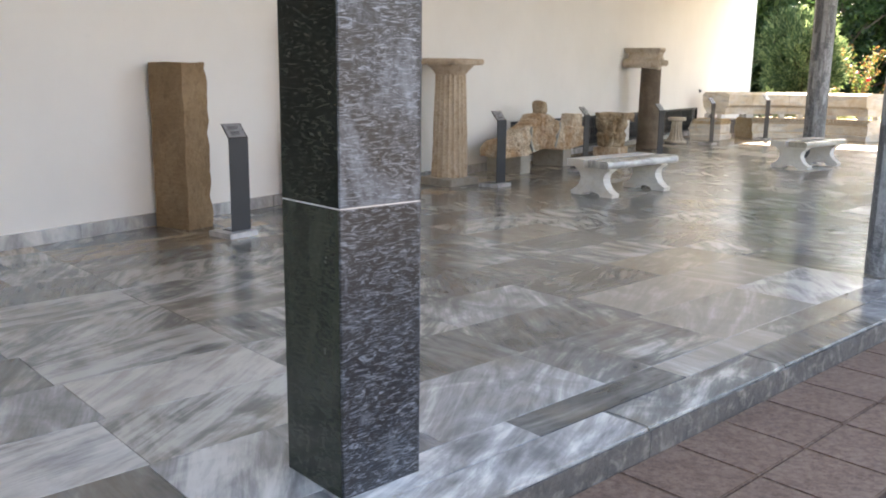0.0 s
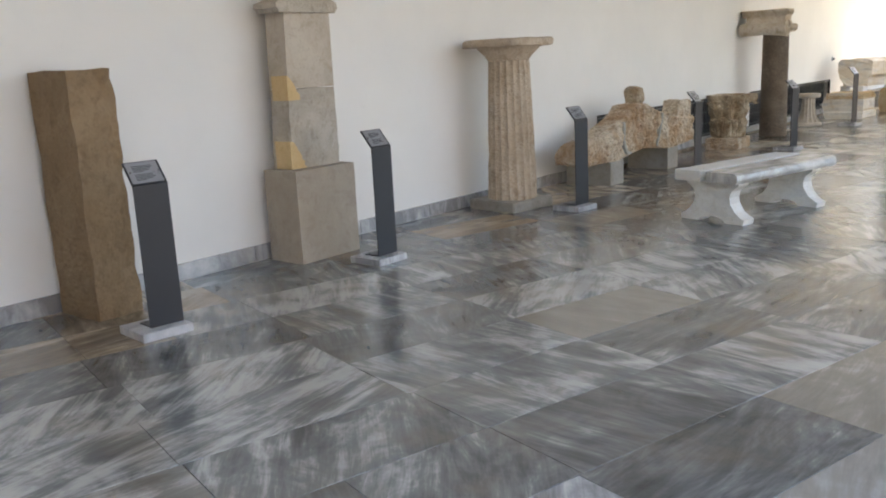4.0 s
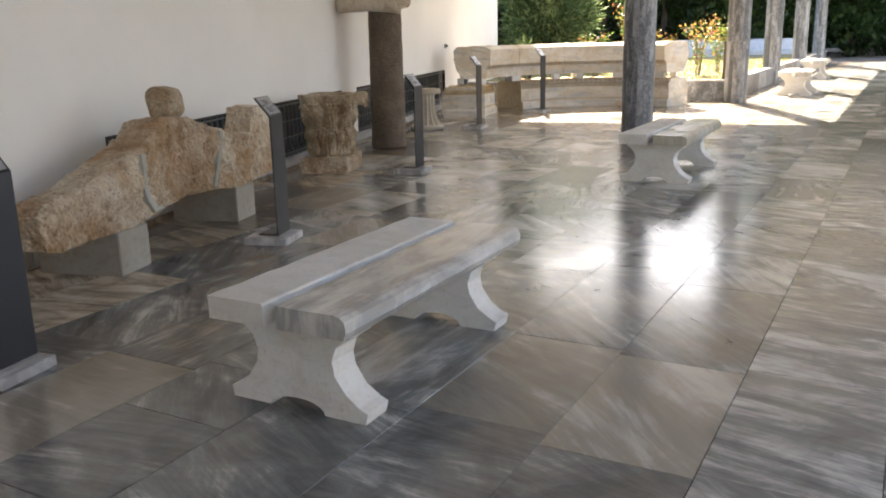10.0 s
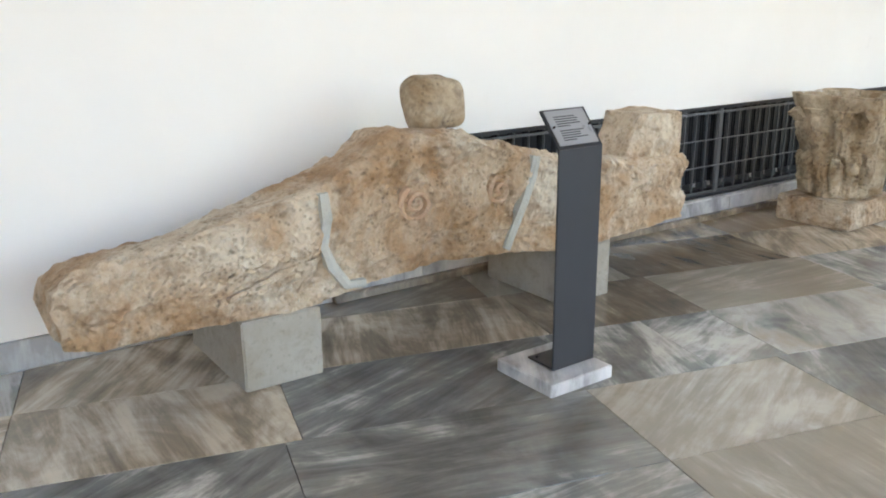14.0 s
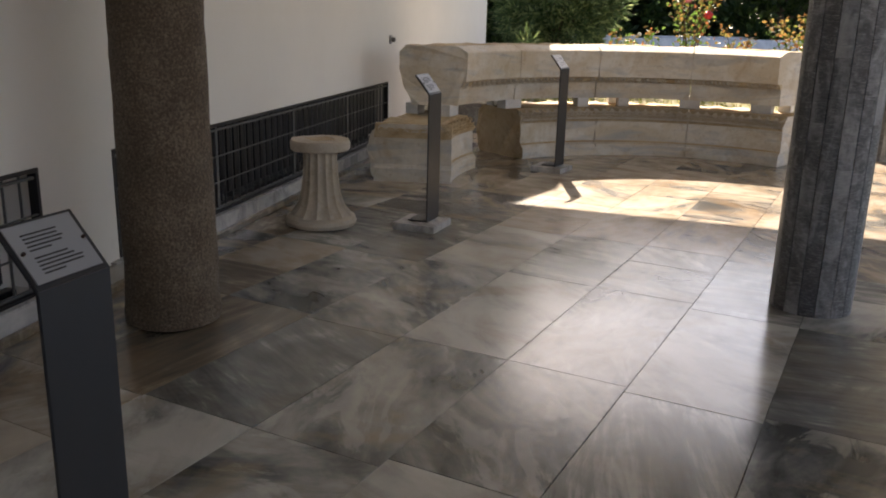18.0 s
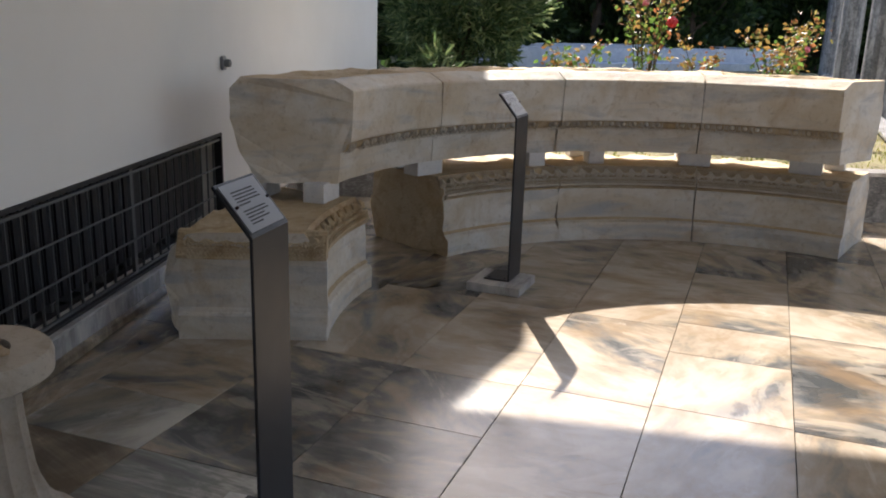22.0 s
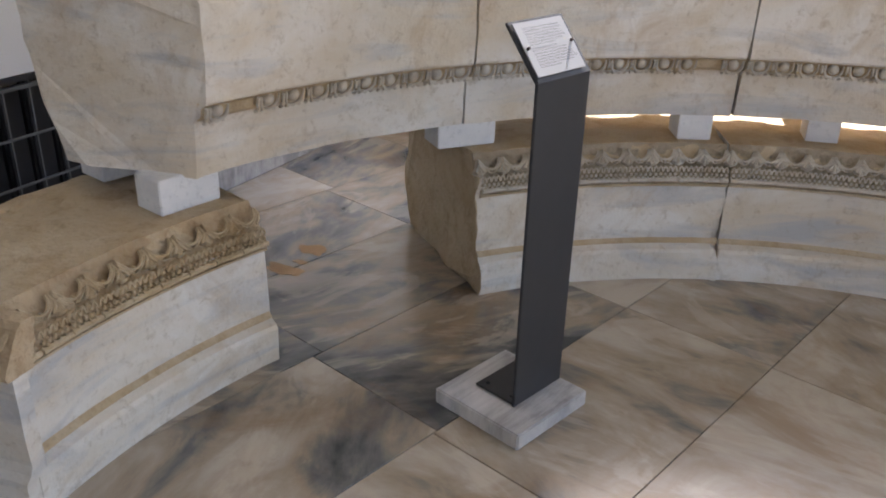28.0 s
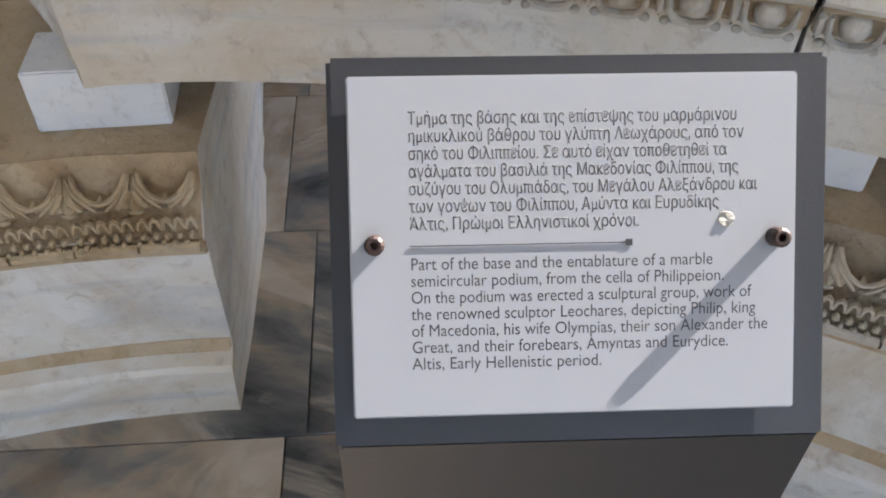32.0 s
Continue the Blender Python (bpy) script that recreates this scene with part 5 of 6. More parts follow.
def unit_egg():
    egg = blob(0, 0.002, 0.002, 0.0185, 0.014, 0.021)
    arch = tube([(-0.029, 0.004, 0.024), (-0.028, 0.011, 0.0), (-0.019, 0.013, -0.018), (0, 0.012, -0.027), (0.019, 0.013, -0.018), (0.028, 0.011, 0.0), (0.029, 0.004, 0.024)], (0.003, 0.0045, 0.005, 0.005, 0.005, 0.0045, 0.003), 6)
    dart = tube([(0.0385, 0.004, 0.022), (0.0385, 0.011, 0.0), (0.0385, 0.008, -0.024)], (0.005, 0.0055, 0.0015), 6)
    beads = [blob(-0.03 + 0.02 * i, 0.008, -0.037, 0.007, 0.005, 0.004) for i in range(4)]
    return b_join(egg, arch, dart, *beads)


def carve(parent, name, unit, a0, a1, r, z, pitch, lean, material, label, seed=0, loss=0.0, grow=(1.0, 1.0)):
    """Repeats a carved unit round the moulding, worn away in places."""
    src = unit()
    src.verts.index_update()
    base = [Vector((v.co.x * grow[0], v.co.y * grow[0], v.co.z * grow[1])) for v in src.verts]
    faces = [[v.index for v in f.verts] for f in src.faces]
    src.verts.ensure_lookup_table()
    src.free()
    n = max(1, int(abs(radians(a1 - a0)) * r / pitch))
    verts, polys = [], []
    for i in range(n):
        a = a0 + (a1 - a0) * (i + 0.5) / n
        w = noise.noise(Vector((a * 0.35, seed, z * 9)))
        if w < loss - 1:
            continue
        k = 1 - max(0, -w) * 0.45
        m = Matrix.Translation((r * math.cos(radians(a)), r * math.sin(radians(a)), z)) @ pose(0, 0, 0, 0, 0, a + 90) @ pose(0, 0, 0, lean, 0, 0)
        off = len(verts)
        verts += [m @ Vector((c.x, c.y * k * 1.3, c.z)) for c in base]
        polys += [[off + j for j in f] for f in faces]
    me = bpy.data.meshes.new(name)
    me.from_pydata([tuple(v) for v in verts], [], polys)
    return tagged(linked(name, me, material, parent, label, True), kind="stuff")


LOWER = [(188.2, 164.4, "low podium block with carved leaf moulding near the wall", 1), (141.6, 115.2, "low podium block with leaf moulding and one broken end", 2),
         (115.0, 87.3, "middle low podium block with a worn leaf moulding", 3), (87.1, 59.6, "end low podium block with moulding returning at its corner", 4)]
for a0, a1, label, seed in LOWER:
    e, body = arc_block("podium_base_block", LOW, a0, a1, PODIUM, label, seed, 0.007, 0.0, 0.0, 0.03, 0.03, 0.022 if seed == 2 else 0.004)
    bed_strip = b_loft([[(r * math.cos(radians(a)), r * math.sin(radians(a)), z) for r, z in ((2.0115, 0.3785), (2.0122, 0.40), (2.0265, 0.42), (2.0625, 0.462), (2.081, 0.49), (2.0895, 0.504), (2.10, 0.50), (2.06, 0.41), (2.03, 0.3785))] for a in [a0 + (a1 - a0) * i / 30 for i in range(31)]])
    # First block brown crusted; on the others the recess shade is coloured in.
    part("moulding_bed", rough(bed_strip, 0.0022, 25, seed), PODIUM_BROWN if seed == 1 else PODIUM_BED_SHADE, e, "moulding bed with the shade between carvings in its colour")
    mat_ = PODIUM_TAN if seed == 1 else PODIUM_CARVED
    carve(e, "leaf_carving", unit_leaf, a0, a1, 2.0355, 0.440, 0.088, 40, mat_, "carved row of pointed leaves", seed, 0.35 if seed > 2 else 0.15, (1.17, 0.82))
    carve(e, "bead_carving", unit_bead, a0, a1, 2.027, 0.4395, 0.088, 26, mat_, "fine carved beads", seed + 9, 0.0, (1.17, 1.45))
    part("line_moulding", b_loft([[(r * math.cos(radians(a)), r * math.sin(radians(a)), z) for r, z in ((2.03, 0.36), (2.0225, 0.361), (2.010, 0.368), (2.010, 0.375), (2.03, 0.377))] for a in [a0 + (a1 - a0) * i / 30 for i in range(31)]]), PODIUM_TAN, e, "brown stained fillet")
    part("foot_moulding", b_loft([[(r * math.cos(radians(a)), r * math.sin(radians(a)), z) for r, z in ((2.03, 0.138), (2.008, 0.139), (2.012, 0.146), (2.02, 0.152), (2.0225, 0.155), (2.03, 0.156))] for a in [a0 + (a1 - a0) * i / 30 for i in range(31)]]), PODIUM_TAN, e, "brown stained foot fillet")

UPPER = [(168.3, 142.5, "upper podium block overhanging a gap, with hollow top", 11), (142.2, 115.1, "upper podium block with a broken top edge", 12),
         (114.85, 87.5, "upper podium block with a hollowed top", 13), (87.3, 62.4, "end upper podium block with chamfered corner", 14)]
for a0, a1, label, seed in UPPER:
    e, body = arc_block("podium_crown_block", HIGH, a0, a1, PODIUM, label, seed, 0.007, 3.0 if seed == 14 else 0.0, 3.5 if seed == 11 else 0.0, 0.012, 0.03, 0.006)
    carve(e, "egg_carving", unit_egg, a0, a1, 2.066, 0.80, 0.08, -38, PODIUM_CARVED, "row of carved eggs", seed, 0.6)
    part("egg_bed", b_loft([[(r * math.cos(radians(a)), r * math.sin(radians(a)), z) for r, z in ((2.12, 0.768), (2.09, 0.772), (2.072, 0.786), (2.066, 0.812), (2.043, 0.822), (2.12, 0.824))] for a in [a0 + (a1 - a0) * i / 30 for i in range(31)]]), PODIUM_TAN, e, "brown stained bed of the eggs")
# moulded end of the block at the wall
end = bpy.data.objects["podium_base_block"]
A = radians(188.2)
rad, tan = Vector((math.cos(A), math.sin(A), 0)), Vector((-math.sin(A), math.cos(A), 0))


def end_piece(name, prof, material, label, seed):
    rows = [[rad * (1.988 + 0.68 * i / 16) + tan * t + Vector((0, 0, z)) for t, z in dense(prof, 0.03)] for i in range(17)]
    bm = rough(b_loft(rows), 0.004, 9, seed, lambda c: 1.0 if c.z > 0.02 else 0.0)
    part(name, bm, material, end, label)


end_piece("end_die", [(-0.03, 0.0), (0.035, 0.0), (0.036, 0.115), (0.022, 0.13), (0.012, 0.15), (0.01, 0.383), (-0.03, 0.383)], PODIUM, "dressed end face of the block", 3)
end_piece("end_moulding", [(-0.05, 0.384), (0.02, 0.384), (0.024, 0.398), (0.012, 0.42), (-0.012, 0.465), (-0.025, 0.49), (-0.04, 0.504), (-0.08, 0.504)], PODIUM_BROWN, "brown crumbling end moulding", 4)

def straight(name, unit, offset, z, pitch, lean, tall, label):
    src = unit()
    src.verts.index_update()
    base, faces = [v.co.copy() for v in src.verts], [[v.index for v in f.verts] for f in src.faces]
    src.free()
    base = [Vector((q.x * 1.17, q.y * 1.17, q.z * tall)) for q in base]
    verts, polys = [], []
    for i in range(7):
        at = rad * (2.045 + pitch * i) + tan * offset + Vector((0, 0, z))
        m = Matrix(((rad.x, tan.x, 0, at.x), (rad.y, tan.y, 0, at.y), (0, 0, 1, at.z), (0, 0, 0, 1))) @ pose(0, 0, 0, lean, 0, 0)
        k = 0.55 + 0.4 * noise.noise(Vector((i * 0.8, 5, z)))
        off = len(verts)
        verts += [tuple(m @ Vector((q.x, q.y * k, q.z))) for q in base]
        polys += [[off + j for j in f] for f in faces]
    me = bpy.data.meshes.new(name)
    me.from_pydata(verts, [], polys)
    tagged(linked(name, me, PODIUM_TAN, end, label, True), kind="stuff")


straight("leaf_carving", unit_leaf, 0.004, 0.440, 0.088, 32, 0.82, "worn carved leaves on the end")
straight("bead_carving", unit_bead, 0.012, 0.4395, 0.088, 20, 1.45, "worn carved beads on the end")

# cut marble spacers between base and crown
SPACERS = [(2.22, 168.3, 0.20, 0.12), (2.58, 168.0, 0.16, 0.13), (2.235, 141.2, 0.22, 0.13), (2.52, 140.0, 0.14, 0.12), (2.2, 118.3, 0.125, 0.13), (2.25, 105.7, 0.115, 0.12), (2.57, 106.5, 0.11, 0.11),
           (2.27, 87.2, 0.215, 0.13), (2.58, 88.0, 0.12, 0.12), (2.28, 68.2, 0.21, 0.13), (2.6, 64.5, 0.13, 0.13)]
for r, a, w, dp in SPACERS:
    bm = b_box(-dp / 2, dp / 2, -w / 2, w / 2, 0.5, 0.604, 0.003)
    ob = part("marble_spacer", bm, CUBE)
    ob.matrix_basis = Matrix.Translation((EX.x + r * math.cos(radians(a)), EX.y + r * math.sin(radians(a)), 0.002)) @ pose(0, 0, 0, 0, 0, a)
    tagged(ob, "small cut white marble block between the podium courses", "marble block", "cut marble spacers of the podium")

# ---- planting bed ----
def wall_run(pts, h, thick, name, label):
    """A low marble bed wall with a coping along a line of points."""
    b = tagged(new(name), label, "bed wall", kind="structure")
    for (x0, y0), (x1, y1) in zip(pts, pts[1:]):
        ln, a = math.dist((x0, y0), (x1, y1)), math.degrees(math.atan2(y1 - y0, x1 - x0))
        k = max(1, round(ln / 1.1))
        for i in range(k):
            m = pose(x0, y0, 0, 0, 0, a) @ Matrix.Translation((ln * i / k, 0, 0))
            o = part("panel", b_box(0.002, ln / k - 0.002, -thick / 2, thick / 2, -0.15, h - 0.0305, 0.003), PILLAR, b)
            o.matrix_basis = m
            o = part("coping", b_box(0.0, ln / k - 0.001, -thick / 2 - 0.03, thick / 2 + 0.06, h - 0.03, h, 0.004), SLAB, b)
            o.matrix_basis = m
    return b


BED = [(0.03, 27.12), (5.16, 27.12), tuple(nu(-1.86, 46)[:2])]
wall_run(BED, 0.4, 0.12, "bed_wall", "low grey marble wall round the planting bed")
bm = b_prism([(-0.2, 27.15)] + [(5.14, 27.15), tuple(nu(-1.89, 46)[:2]), (-14, 48), (-14, 31.3), (-0.2, 31.3)], -0.18, 0.3, "z")
tagged(part("planting_bed", bm, SOIL), "raised bed of dry grass and brown soil", "planting bed", kind="structure")


def blades(name, n, spot, size, seed, material, label):
    rng = np.random.default_rng(seed)
    places = [(spot(rng), (rng.normal(0, 0.3), rng.normal(0, 0.3), 1.2)) for _ in range(n)]
    ob = linked(name, leaf_mesh(name, places, size, 0.12, seed), material)
    return tagged(ob, label, "grass", kind="stuff")


def bed_spot(rng):
    while True:
        x, y = rng.uniform(0.2, 8.8), rng.uniform(27.3, 40)
        if (x * N.x + y * N.y) < -2.02:
            return (x, y, 0.295)


blades("grass", 11000, bed_spot, 0.07, 5, GRASS, "dry yellow green grass on the planting bed")

# steel post in the bed
pst = thing("bed_post", pose(*nu(-2.13, 28.25), 0, 0, TURN), "thin dark steel post at the bed wall", "post")
part("post", b_lathe([(0.035, 0.3), (0.035, 1.1), (0.03, 1.105)], 12), BARK, pst)

# far basin with pale rim
bs = thing("fountain_basin", pose(1.2, 41.6, 0, 0, 0, 33), "low blue grey marble basin in the garden", "basin")
for x0, x1, y0, y1, z0, z1 in ((0, 9.5, -0.15, 0.15, -0.18, 0.86), (0, 9.5, 3.0, 3.3, -0.18, 0.86), (0, 0.3, 0.155, 2.995, -0.18, 0.86), (9.2, 9.5, 0.155, 2.995, -0.18, 0.86)):
    part("basin_wall", b_box(x0, x1, y0, y1, z0, z1, 0.01), BASIN, bs)
part("basin_step", b_box(1.2, 9.0, -0.9, -0.2, -0.18, 0.5, 0.01), BASIN, bs, "pale marble step before the basin")

# ---- oleander bush ----
rng = np.random.default_rng(11)


def bush_places(n, centre, radii, seed, lumps=26):
    """Leaf places on many twigs in an uneven crown."""
    rg = np.random.default_rng(seed)
    c = np.array(centre)
    heads = []
    for _ in range(lumps):
        v = rg.normal(0, 1, 3)
        v /= np.linalg.norm(v)
        v[2] = v[2] * 0.95 + 0.05
        heads.append((c + v * np.array(radii) * rg.uniform(0.45, 0.92), rg.uniform(0.22, 0.42) * min(radii)))
    out = []
    for _ in range(n):
        h, r = heads[rg.integers(len(heads))]
        d = rg.normal(0, 1, 3)
        d /= np.linalg.norm(d)
        p = h + d * r * rg.uniform(0.2, 1.0) ** 0.6
        o = (p - c) / np.array(radii)
        out.append((tuple(p), tuple(o / (np.linalg.norm(o) + 1e-6) * 0.7 + d * 0.5 + np.array([0, 0, 0.45]))))
    return out


def bush(name, base, centre, radii, n, leaf, aspect, material, label, stems=7, seed=1, category="bush", lumps=26):
    b = thing(name, pose(*base), label, category)
    rg = random.Random(seed)
    for i in range(stems):
        a = rg.uniform(0, 6.28)
        tip = (centre[0] + math.cos(a) * radii[0] * 0.6, centre[1] + math.sin(a) * radii[1] * 0.6, centre[2] + rg.uniform(-0.1, 0.6) * radii[2])
        path = [(0.1 * math.cos(a), 0.1 * math.sin(a), -0.05), (tip[0] * 0.35 + 0.12 * math.cos(a), tip[1] * 0.35 + 0.1, tip[2] * 0.4), tip]
        part("stem", tube(path, (0.035, 0.025, 0.008), 6), BARK, b)
    linked("crown", leaf_mesh("crown", bush_places(n, centre, radii, seed, lumps), leaf, aspect, seed), material, b)
    return b


bush("oleander_bush", (0.65, 35.0, 0.3), (0, 0, 1.75), (1.5, 1.2, 1.9), 21000, 0.22, 0.09, OLEANDER, "large green oleander bush growing beside the wall", 13, 4, lumps=85)
bush("oleander_shoot", (0.95, 28.9, 0.3), (0, 0, 0.55), (0.28, 0.25, 0.35), 170, 0.17, 0.10, OLEANDER, "small dark oleander shoot behind the podium", 3, 6, lumps=6)


def rose(base, h, spread, n, label, seed, red=0.3, blooms=()):
    """Thin canes with small leaves, and a few flowers."""
    b = thing("rose_bush", pose(*base), label, "rose bush", "rose bushes in the bed")
    rg = random.Random(seed)
    canes, green, young = None, [], []
    for i in range(n):
        a, k = rg.uniform(0, 6.28), rg.uniform(0.5, 1.0)
        tip = Vector((spread * k * math.cos(a), spread * k * math.sin(a), h * rg.uniform(0.6, 1.0)))
        path = [Vector((0.04 * math.cos(a), 0.04 * math.sin(a), -0.02)), Vector((tip.x * 0.3, tip.y * 0.3, tip.z * 0.5)), Vector((tip.x * 0.8, tip.y * 0.8, tip.z * 0.85)), tip]
        one = tube(path, (0.009, 0.007, 0.005, 0.003), 5)
        canes = b_join(canes, one) if canes else one
        for j in range(70):
            t = rg.uniform(0.2, 1.0) * 3
            s = min(2, int(t))
            p = path[s].lerp(path[s + 1], t - s) + Vector((rg.gauss(0, 0.06), rg.gauss(0, 0.06), rg.gauss(0, 0.05)))
            (young if rg.random() < red * (t / 3) ** 2 * 2 else green).append((tuple(p), (rg.gauss(0, 1), rg.gauss(0, 1), rg.gauss(0.2, 0.6))))
    part("stem", canes, BARK, b)
    linked("leaves", leaf_mesh("leaves", green, 0.075, 0.3, seed), ROSE_LEAF, b)
    if young:
        linked("young_leaves", leaf_mesh("young_leaves", young, 0.075, 0.3, seed + 1), ROSE_RED_LEAF, b, "reddish young leaves")
    for x, y, z, r, mat_, lab in blooms:
        bm = bmesh.new()
        bmesh.ops.create_uvsphere(bm, u_segments=14, v_segments=9, radius=r, matrix=Matrix.Translation((x, y, z)))
        part("bloom", rough(bm, r * 0.45, 28, seed), mat_, b, lab, True)



rose((3.25, 30.4, 0.3), 2.35, 0.62, 12, "tall rose bush with red blooms and reddish shoots", 21, 0.3,
     ((0.2, -0.35, 1.2, 0.055, PETAL_RED, "red rose bloom"), (-0.1, -0.35, 1.4, 0.04, PETAL_PINK, "pink rose bud"), (-0.75, -0.4, 0.9, 0.03, PETAL_WHITE, "white rose bud")))
rose((2.45, 30.0, 0.3), 1.1, 0.5, 7, "low green rose bush behind the podium", 22, 0.15)
rose((4.75, 30.6, 0.3), 1.35, 0.4, 7, "rose bush with reddish young leaves", 23, 0.6, ((0.25, -0.3, 0.95, 0.03, PETAL_PINK, "pink rose bud"),))
rose((5.25, 31.8, 0.3), 1.25, 0.4, 6, "small rose bush near the covered walk", 24, 0.2)
rose((4.05, 31.2, 0.3), 1.1, 0.35, 5, "small rose bush with orange leaves", 25, 0.7)

# ---- trees beyond ----
def tree_meshes(seed):
    """Trunk with limbs, and a broad dark crown of many leaf clumps."""
    rg = random.Random(seed)
    h = rg.uniform(7.5, 9.5)
    bm = tube([(0, 0, -0.3), (0.1, 0.05, h * 0.25), (rg.uniform(-0.3, 0.3), 0.1, h * 0.55), (0.1, rg.uniform(-0.2, 0.2), h * 0.85)], (0.22, 0.17, 0.11, 0.04), 8)
    for i in range(9):
        a, z = rg.uniform(0, 6.28), h * rg.uniform(0.15, 0.65)
        r = rg.uniform(1.2, 2.4)
        bm = b_join(bm, tube([(0, 0, z), (r * 0.5 * math.cos(a), r * 0.5 * math.sin(a), z + 0.5), (r * math.cos(a), r * math.sin(a), z + 1.3)], (0.07, 0.045, 0.015), 6))
    me = bpy.data.meshes.new("trunk")
    bm.to_mesh(me)
    bm.free()
    low = leaf_mesh("crown", bush_places(2600, (0, 0, 1.6), (2.2, 2.2, 1.9), seed + 50, 22) + bush_places(5200, (0, 0, h * 0.62), (2.5, 2.5, h * 0.42), seed, 46), 0.34, 0.28, seed)
    return me, low


KINDS = [tree_meshes(s) for s in (31, 32, 33, 34)]
rg = random.Random(8)
SPOTS = [(x, 50 + rg.uniform(-1.2, 1.2) + (6 if 8 < x < 26 else 0)) for x in range(-14, 42, 3)] + [(x + 1.5, 56 + rg.uniform(-1, 1) + (6 if 8 < x < 26 else 0)) for x in range(-17, 46, 3)]
SPOTS += [(-1.8, 36.5), (-3.5, 40.5), (0.3, 45.5), (-6, 37)]
for i, (x, y) in enumerate(SPOTS):
    t = thing("tree", pose(x, y, -0.19, 0, 0, rg.uniform(0, 360)), "dense dark green tree at the edge of the garden", "tree", "trees round the garden")
    trunk, crown = KINDS[i % 4]
    linked("trunk", trunk, BARK, t)
    linked("crown", crown, TREE_LEAF, t)
    k = rg.uniform(0.85, 1.08) * (0.95 if y < 47 else 1)
    t.scale = (k, k, k)
bm = b_prism([(-90, 72), (120, 72), (120, 75), (-90, 75)], -0.3, 13, "z")
k = Nodes("far_woods_green", 0.95)
pp = k.pos()
k.done(k.ramp(k.noise(pp, 0.9, 8, 0.7), [(0.35, (0.008, 0.016, 0.006)), (0.5, (0.02, 0.036, 0.012)), (0.65, (0.045, 0.07, 0.022))]))
tagged(part("backdrop", bm, k.m), "dark green woods far behind the garden", "woods", kind="structure")

# ---- paving outside the edge ----
pv = tagged(new("pavement"), "brown square pavers along the edge of the portico", "pavement", kind="structure")
mesh = None
for i in range(2):
    for j in range(52):
        if mesh is None:
            o = part("paver", b_box(0.003, 0.387, 0.003, 0.397, -0.06, 0.0, 0.006), PAVER, pv)
            mesh = o.data
        else:
            o = linked("paver", mesh, PAVER, pv)
        o.matrix_basis = Matrix.Translation(nu(3.91 + 0.39 * i, 1.0 + 0.4 * j, -0.125 - 0.004 * ((i * 7 + j * 3) % 3) / 3)) @ pose(0, 0, 0, 0, 0, TURN)
for j in range(14):
    o = part("drain_slab", b_box(0.004, 0.6, 0.003, 1.47, -0.06, 0.0, 0.012), CONCRETE, pv, "rough pale concrete slab")
    o.matrix_basis = Matrix.Translation(nu(4.7, 0.6 + 1.48 * j, -0.126)) @ pose(0, 0, 0, 0, 0, TURN)
gr = thing("drain_grate", pose(*nu(4.75, 13.6, -0.124), 0, 0, TURN), "small dark slotted drain grate in the concrete strip", "drain grate")
for i in range(7):
    part("grate_bar", b_box(0, 0.3, 0.045 * i, 0.045 * i + 0.02, -0.001, 0.006), STEEL, gr)
part("grate_bed", b_box(-0.01, 0.31, -0.01, 0.3, -0.004, -0.0012), FRAME_DARK, gr)

# ---- floor slabs ----
PITCH, LINE = 0.5345, 1.27
COLS = [(LINE + PITCH * (k - 1), LINE + PITCH * k) for k in range(-18, 4)] + [(2.8735, 3.46), (3.46, 3.66)]
CROSS = [-7.0, -5.9, -4.8, -3.8, -2.75, -1.7, -0.65, 0.4, 1.4, 2.45, 3.5, 4.5, 5.5, 6.5, 7.55, 8.6, 9.7, 10.78, 11.87, 12.95, 13.93, 15.03, 15.88, 16.85, 17.88, 18.91, 19.95, 21.1, 22.15, 23.2, 24.25, 25.2, 25.9, 26.95, 28.0, 29.0, 30.05, 31.1, 32.1, 33.2, 34.2, 35.2, 36.3, 37.4, 38.5, 39.6, 40.7, 41.8, 42.9, 44.0, 45.1, 46.0]


def clipped(poly, keep):
    """The part of a flat outline where keep(p) is above zero."""
    out = []
    for a, b in zip(poly, poly[1:] + poly[:1]):
        ka, kb = keep(a), keep(b)
        if ka > 0:
            out.append(a)
        if (ka > 0) != (kb > 0):
            t = ka / (ka - kb)
            out.append((a[0] + (b[0] - a[0]) * t, a[1] + (b[1] - a[1]) * t))
    return out


def slab_data(poly, z, thick=0.011):
    """Verts and faces of one thin slab with a fine bevelled rim."""
    cx, cy = sum(p[0] for p in poly) / len(poly), sum(p[1] for p in poly) / len(poly)
    inner = []
    for x, y in poly:
        d = math.hypot(x - cx, y - cy)
        inner.append((x - (x - cx) / d * 0.0018, y - (y - cy) / d * 0.0018))
    n = len(poly)
    verts = [(x, y, z - thick) for x, y in poly] + [(x, y, z - 0.0012) for x, y in poly] + [(x, y, z) for x, y in inner]
    faces = [[i, (i + 1) % n, n + (i + 1) % n, n + i] for i in range(n)] + [[n + i, n + (i + 1) % n, 2 * n + (i + 1) % n, 2 * n + i] for i in range(n)] + [list(range(2 * n, 3 * n))]
    return verts, faces


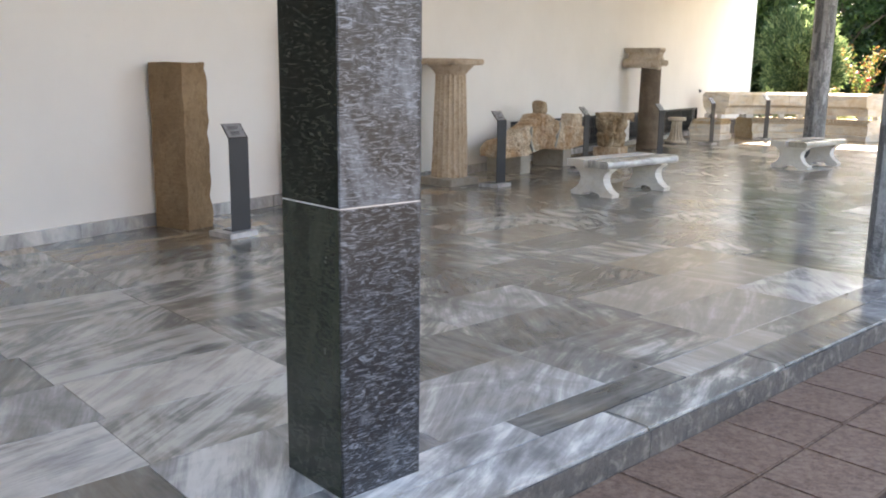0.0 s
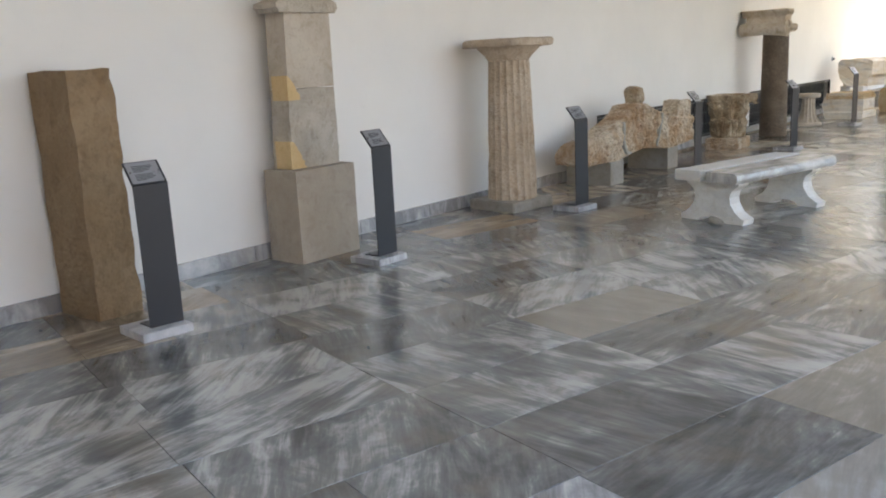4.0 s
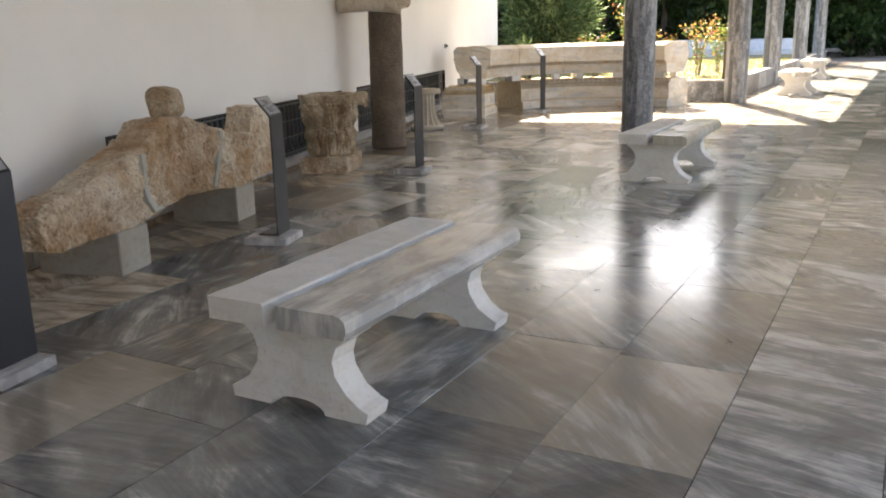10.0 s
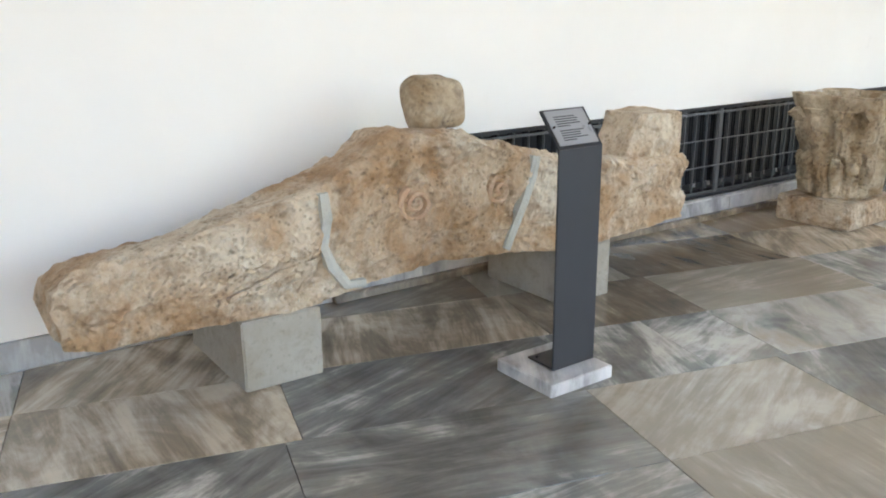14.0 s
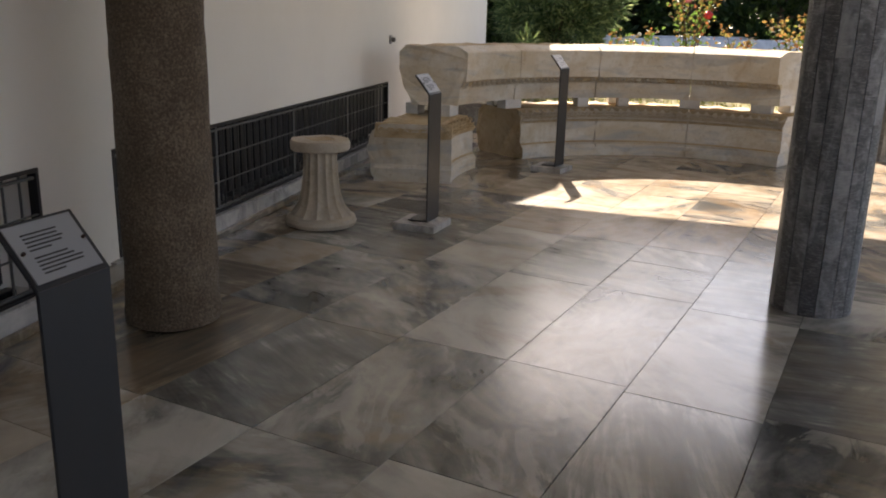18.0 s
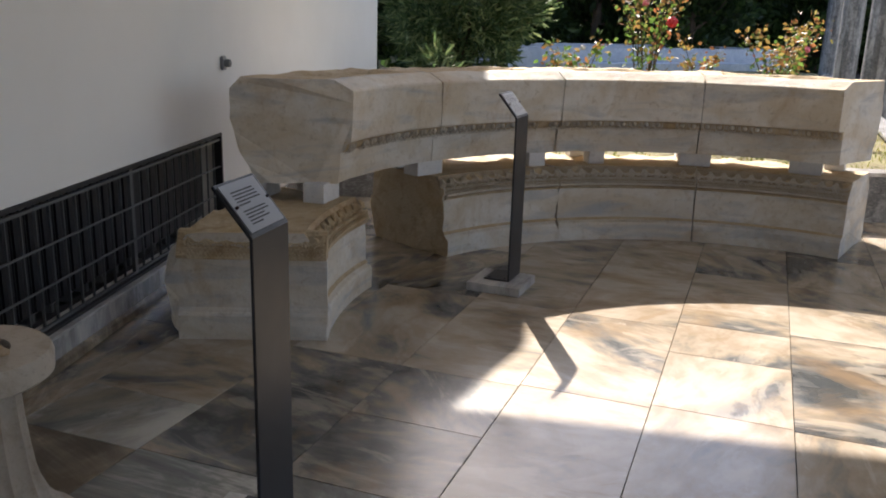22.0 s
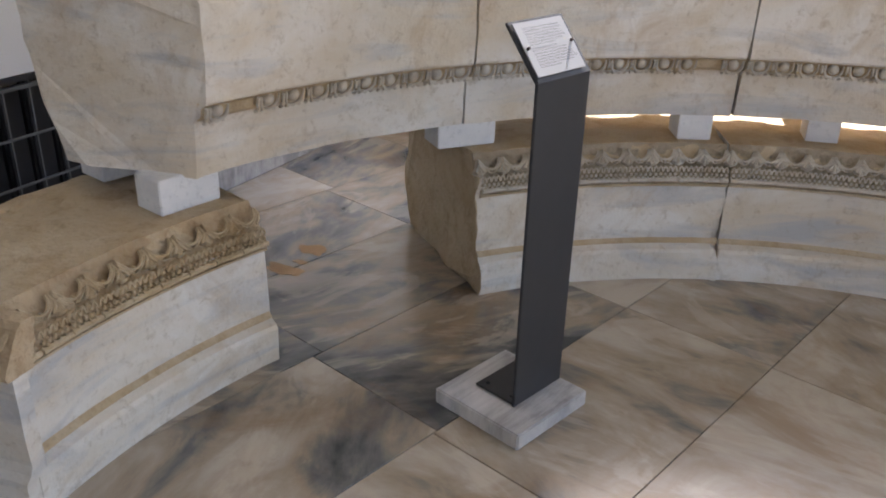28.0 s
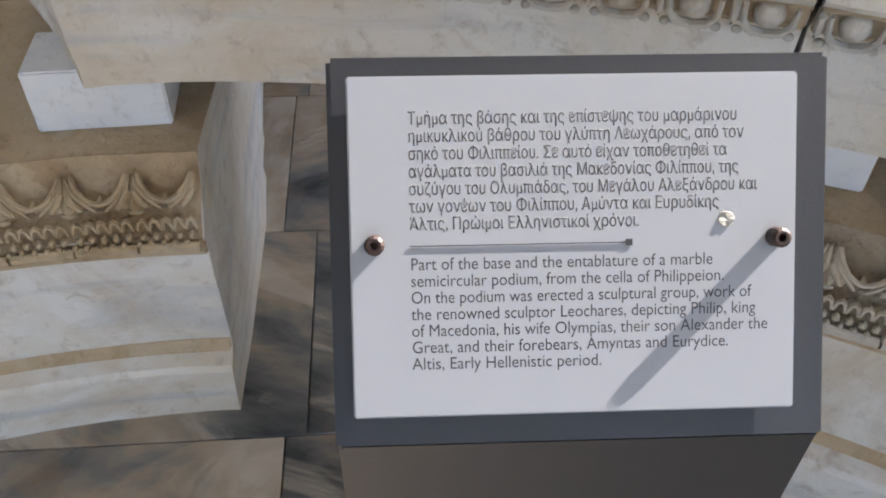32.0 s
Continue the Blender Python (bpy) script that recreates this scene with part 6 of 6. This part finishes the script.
rng = random.Random(5)
SLABS = (TILE, TILE_WARM, TILE_PALE, TILE_CLOUD, TILE_SOFT)
far_v, far_f, far_w = [], [], []
near_count = 0
for ci, (n0, n1) in enumerate(COLS):
    narrow = n1 - n0 < 0.25
    shift = rng.uniform(-0.04, 0.04) if not narrow else 0.35
    cuts = []
    for u in CROSS:
        cuts.append(u + shift + rng.uniform(-0.05, 0.05))
        if rng.random() < 0.16 and not narrow:
            cuts.append(cuts[-1] + rng.choice((0.38, 0.5, 0.62)))
    for u0, u1 in zip(cuts, cuts[1:]):
        g = 0.0014
        quad = [nu(n0 + g, u0 + g), nu(n1 - g, u0 + g), nu(n1 - g, u1 - g), nu(n0 + g, u1 - g)]
        poly = clipped([(p.x, p.y) for p in quad], lambda p: p[0] - 0.0275)
        mid_n, mid_u = (n0 + n1) / 2, (u0 + u1) / 2
        front = lambda p: 27.06 - p[1] + (0 if mid_n < -1.95 else 50)
        poly = clipped(poly, front) if len(poly) > 2 else poly
        poly = clipped(poly, lambda p: p[1] + 5.9) if len(poly) > 2 else poly
        if len(poly) < 3 or (mid_n < -1.95 and mid_u > 29.5):
            continue
        area = abs(sum(a[0] * b[1] - b[0] * a[1] for a, b in zip(poly, poly[1:] + poly[:1]))) / 2
        if area < 0.004:
            continue
        cx = sum(p[0] for p in poly) / len(poly)
        warm = cx < 0.9 and rng.random() < 0.75
        pale = mid_n > 1.8 and rng.random() < 0.5
        pick = 1 if warm else 2 if pale else 0
        if mid_u > 22.4 and mid_n < -1.0:
            pick = 3
        elif rng.random() < (0.75 if mid_u > 17.5 and mid_n < 0.6 else 0.2 if mid_u > 15.5 else 0.0) and not pale:
            pick = 3 if warm else 4
        z = rng.uniform(-0.0006, 0.0006)
        verts, faces = slab_data(poly, z)
        near = (4.5 < mid_u < 12 and -1.6 < mid_n < 3.5) or (12 <= mid_u < 20 and -4.4 < mid_n < 1.9) or (20 <= mid_u < 26.6 and -5.6 < mid_n < -1.0)
        if near and near_count < 300:
            near_count += 1
            me = bpy.data.meshes.new("floor_slab")
            me.from_pydata(verts, [], faces)
            linked("floor_slab", me, SLABS[pick], floor)
        else:
            off = len(far_v)
            far_v += verts
            far_f += [[off + i for i in f] for f in faces]
            far_w += [pick] * len(faces)
me = bpy.data.meshes.new("other_slabs")
me.from_pydata(far_v, [], far_f)
for m in SLABS:
    me.materials.append(m)
me.polygons.foreach_set("material_index", far_w)
tagged(linked("other_slabs", me, TILE, floor), "polished marble slabs further off", kind="stuff")

# edge stones with their worn upright face, its shade put into the dark colour
u = -7.0
rng = random.Random(9)
while u < 45:
    ln = rng.uniform(0.85, 1.3)
    bm = b_box(3.662, EDGE, u + 0.0015, u + ln - 0.0015, -0.17, 0.001, 0.008, 2)
    rough(bm, 0.003, 9, u)
    o = part("edge_stone", moved(bm, pose(0, 0, 0, 0, 0, TURN)), rng.choice((TILE, TILE_PALE)), floor)
    part("worn_shaded_face", moved(rough(b_box(EDGE + 0.004, EDGE + 0.012, u + 0.002, u + ln - 0.002, -0.168, -0.012, 0.0, 3), 0.002, 14, u), pose(0, 0, 0, 0, 0, TURN)), KERB_FACE, o, "worn face of the edge stone, its shade in the colour")
    u += ln

# rust stains on the slabs beside the podium
for i, (sx, sy, r) in enumerate(((0.746, 25.355, 0.05), (0.751, 25.161, 0.055), (0.765, 25.242, 0.022))):
    ring = [(sx + r * (1 + 0.55 * noise.noise(Vector((math.cos(a) * 1.6, math.sin(a) * 1.6, i * 7)))) * math.cos(a) * 1.35, sy + r * (1 + 0.55 * noise.noise(Vector((math.cos(a) * 1.6, math.sin(a) * 1.6, i * 7)))) * math.sin(a) * 0.75) for a in [2 * math.pi * j / 28 for j in range(28)]]
    part("rust_stain", b_prism(ring, 0.0008, 0.0014, "z"), RUST, floor, "small rusty brown stain")
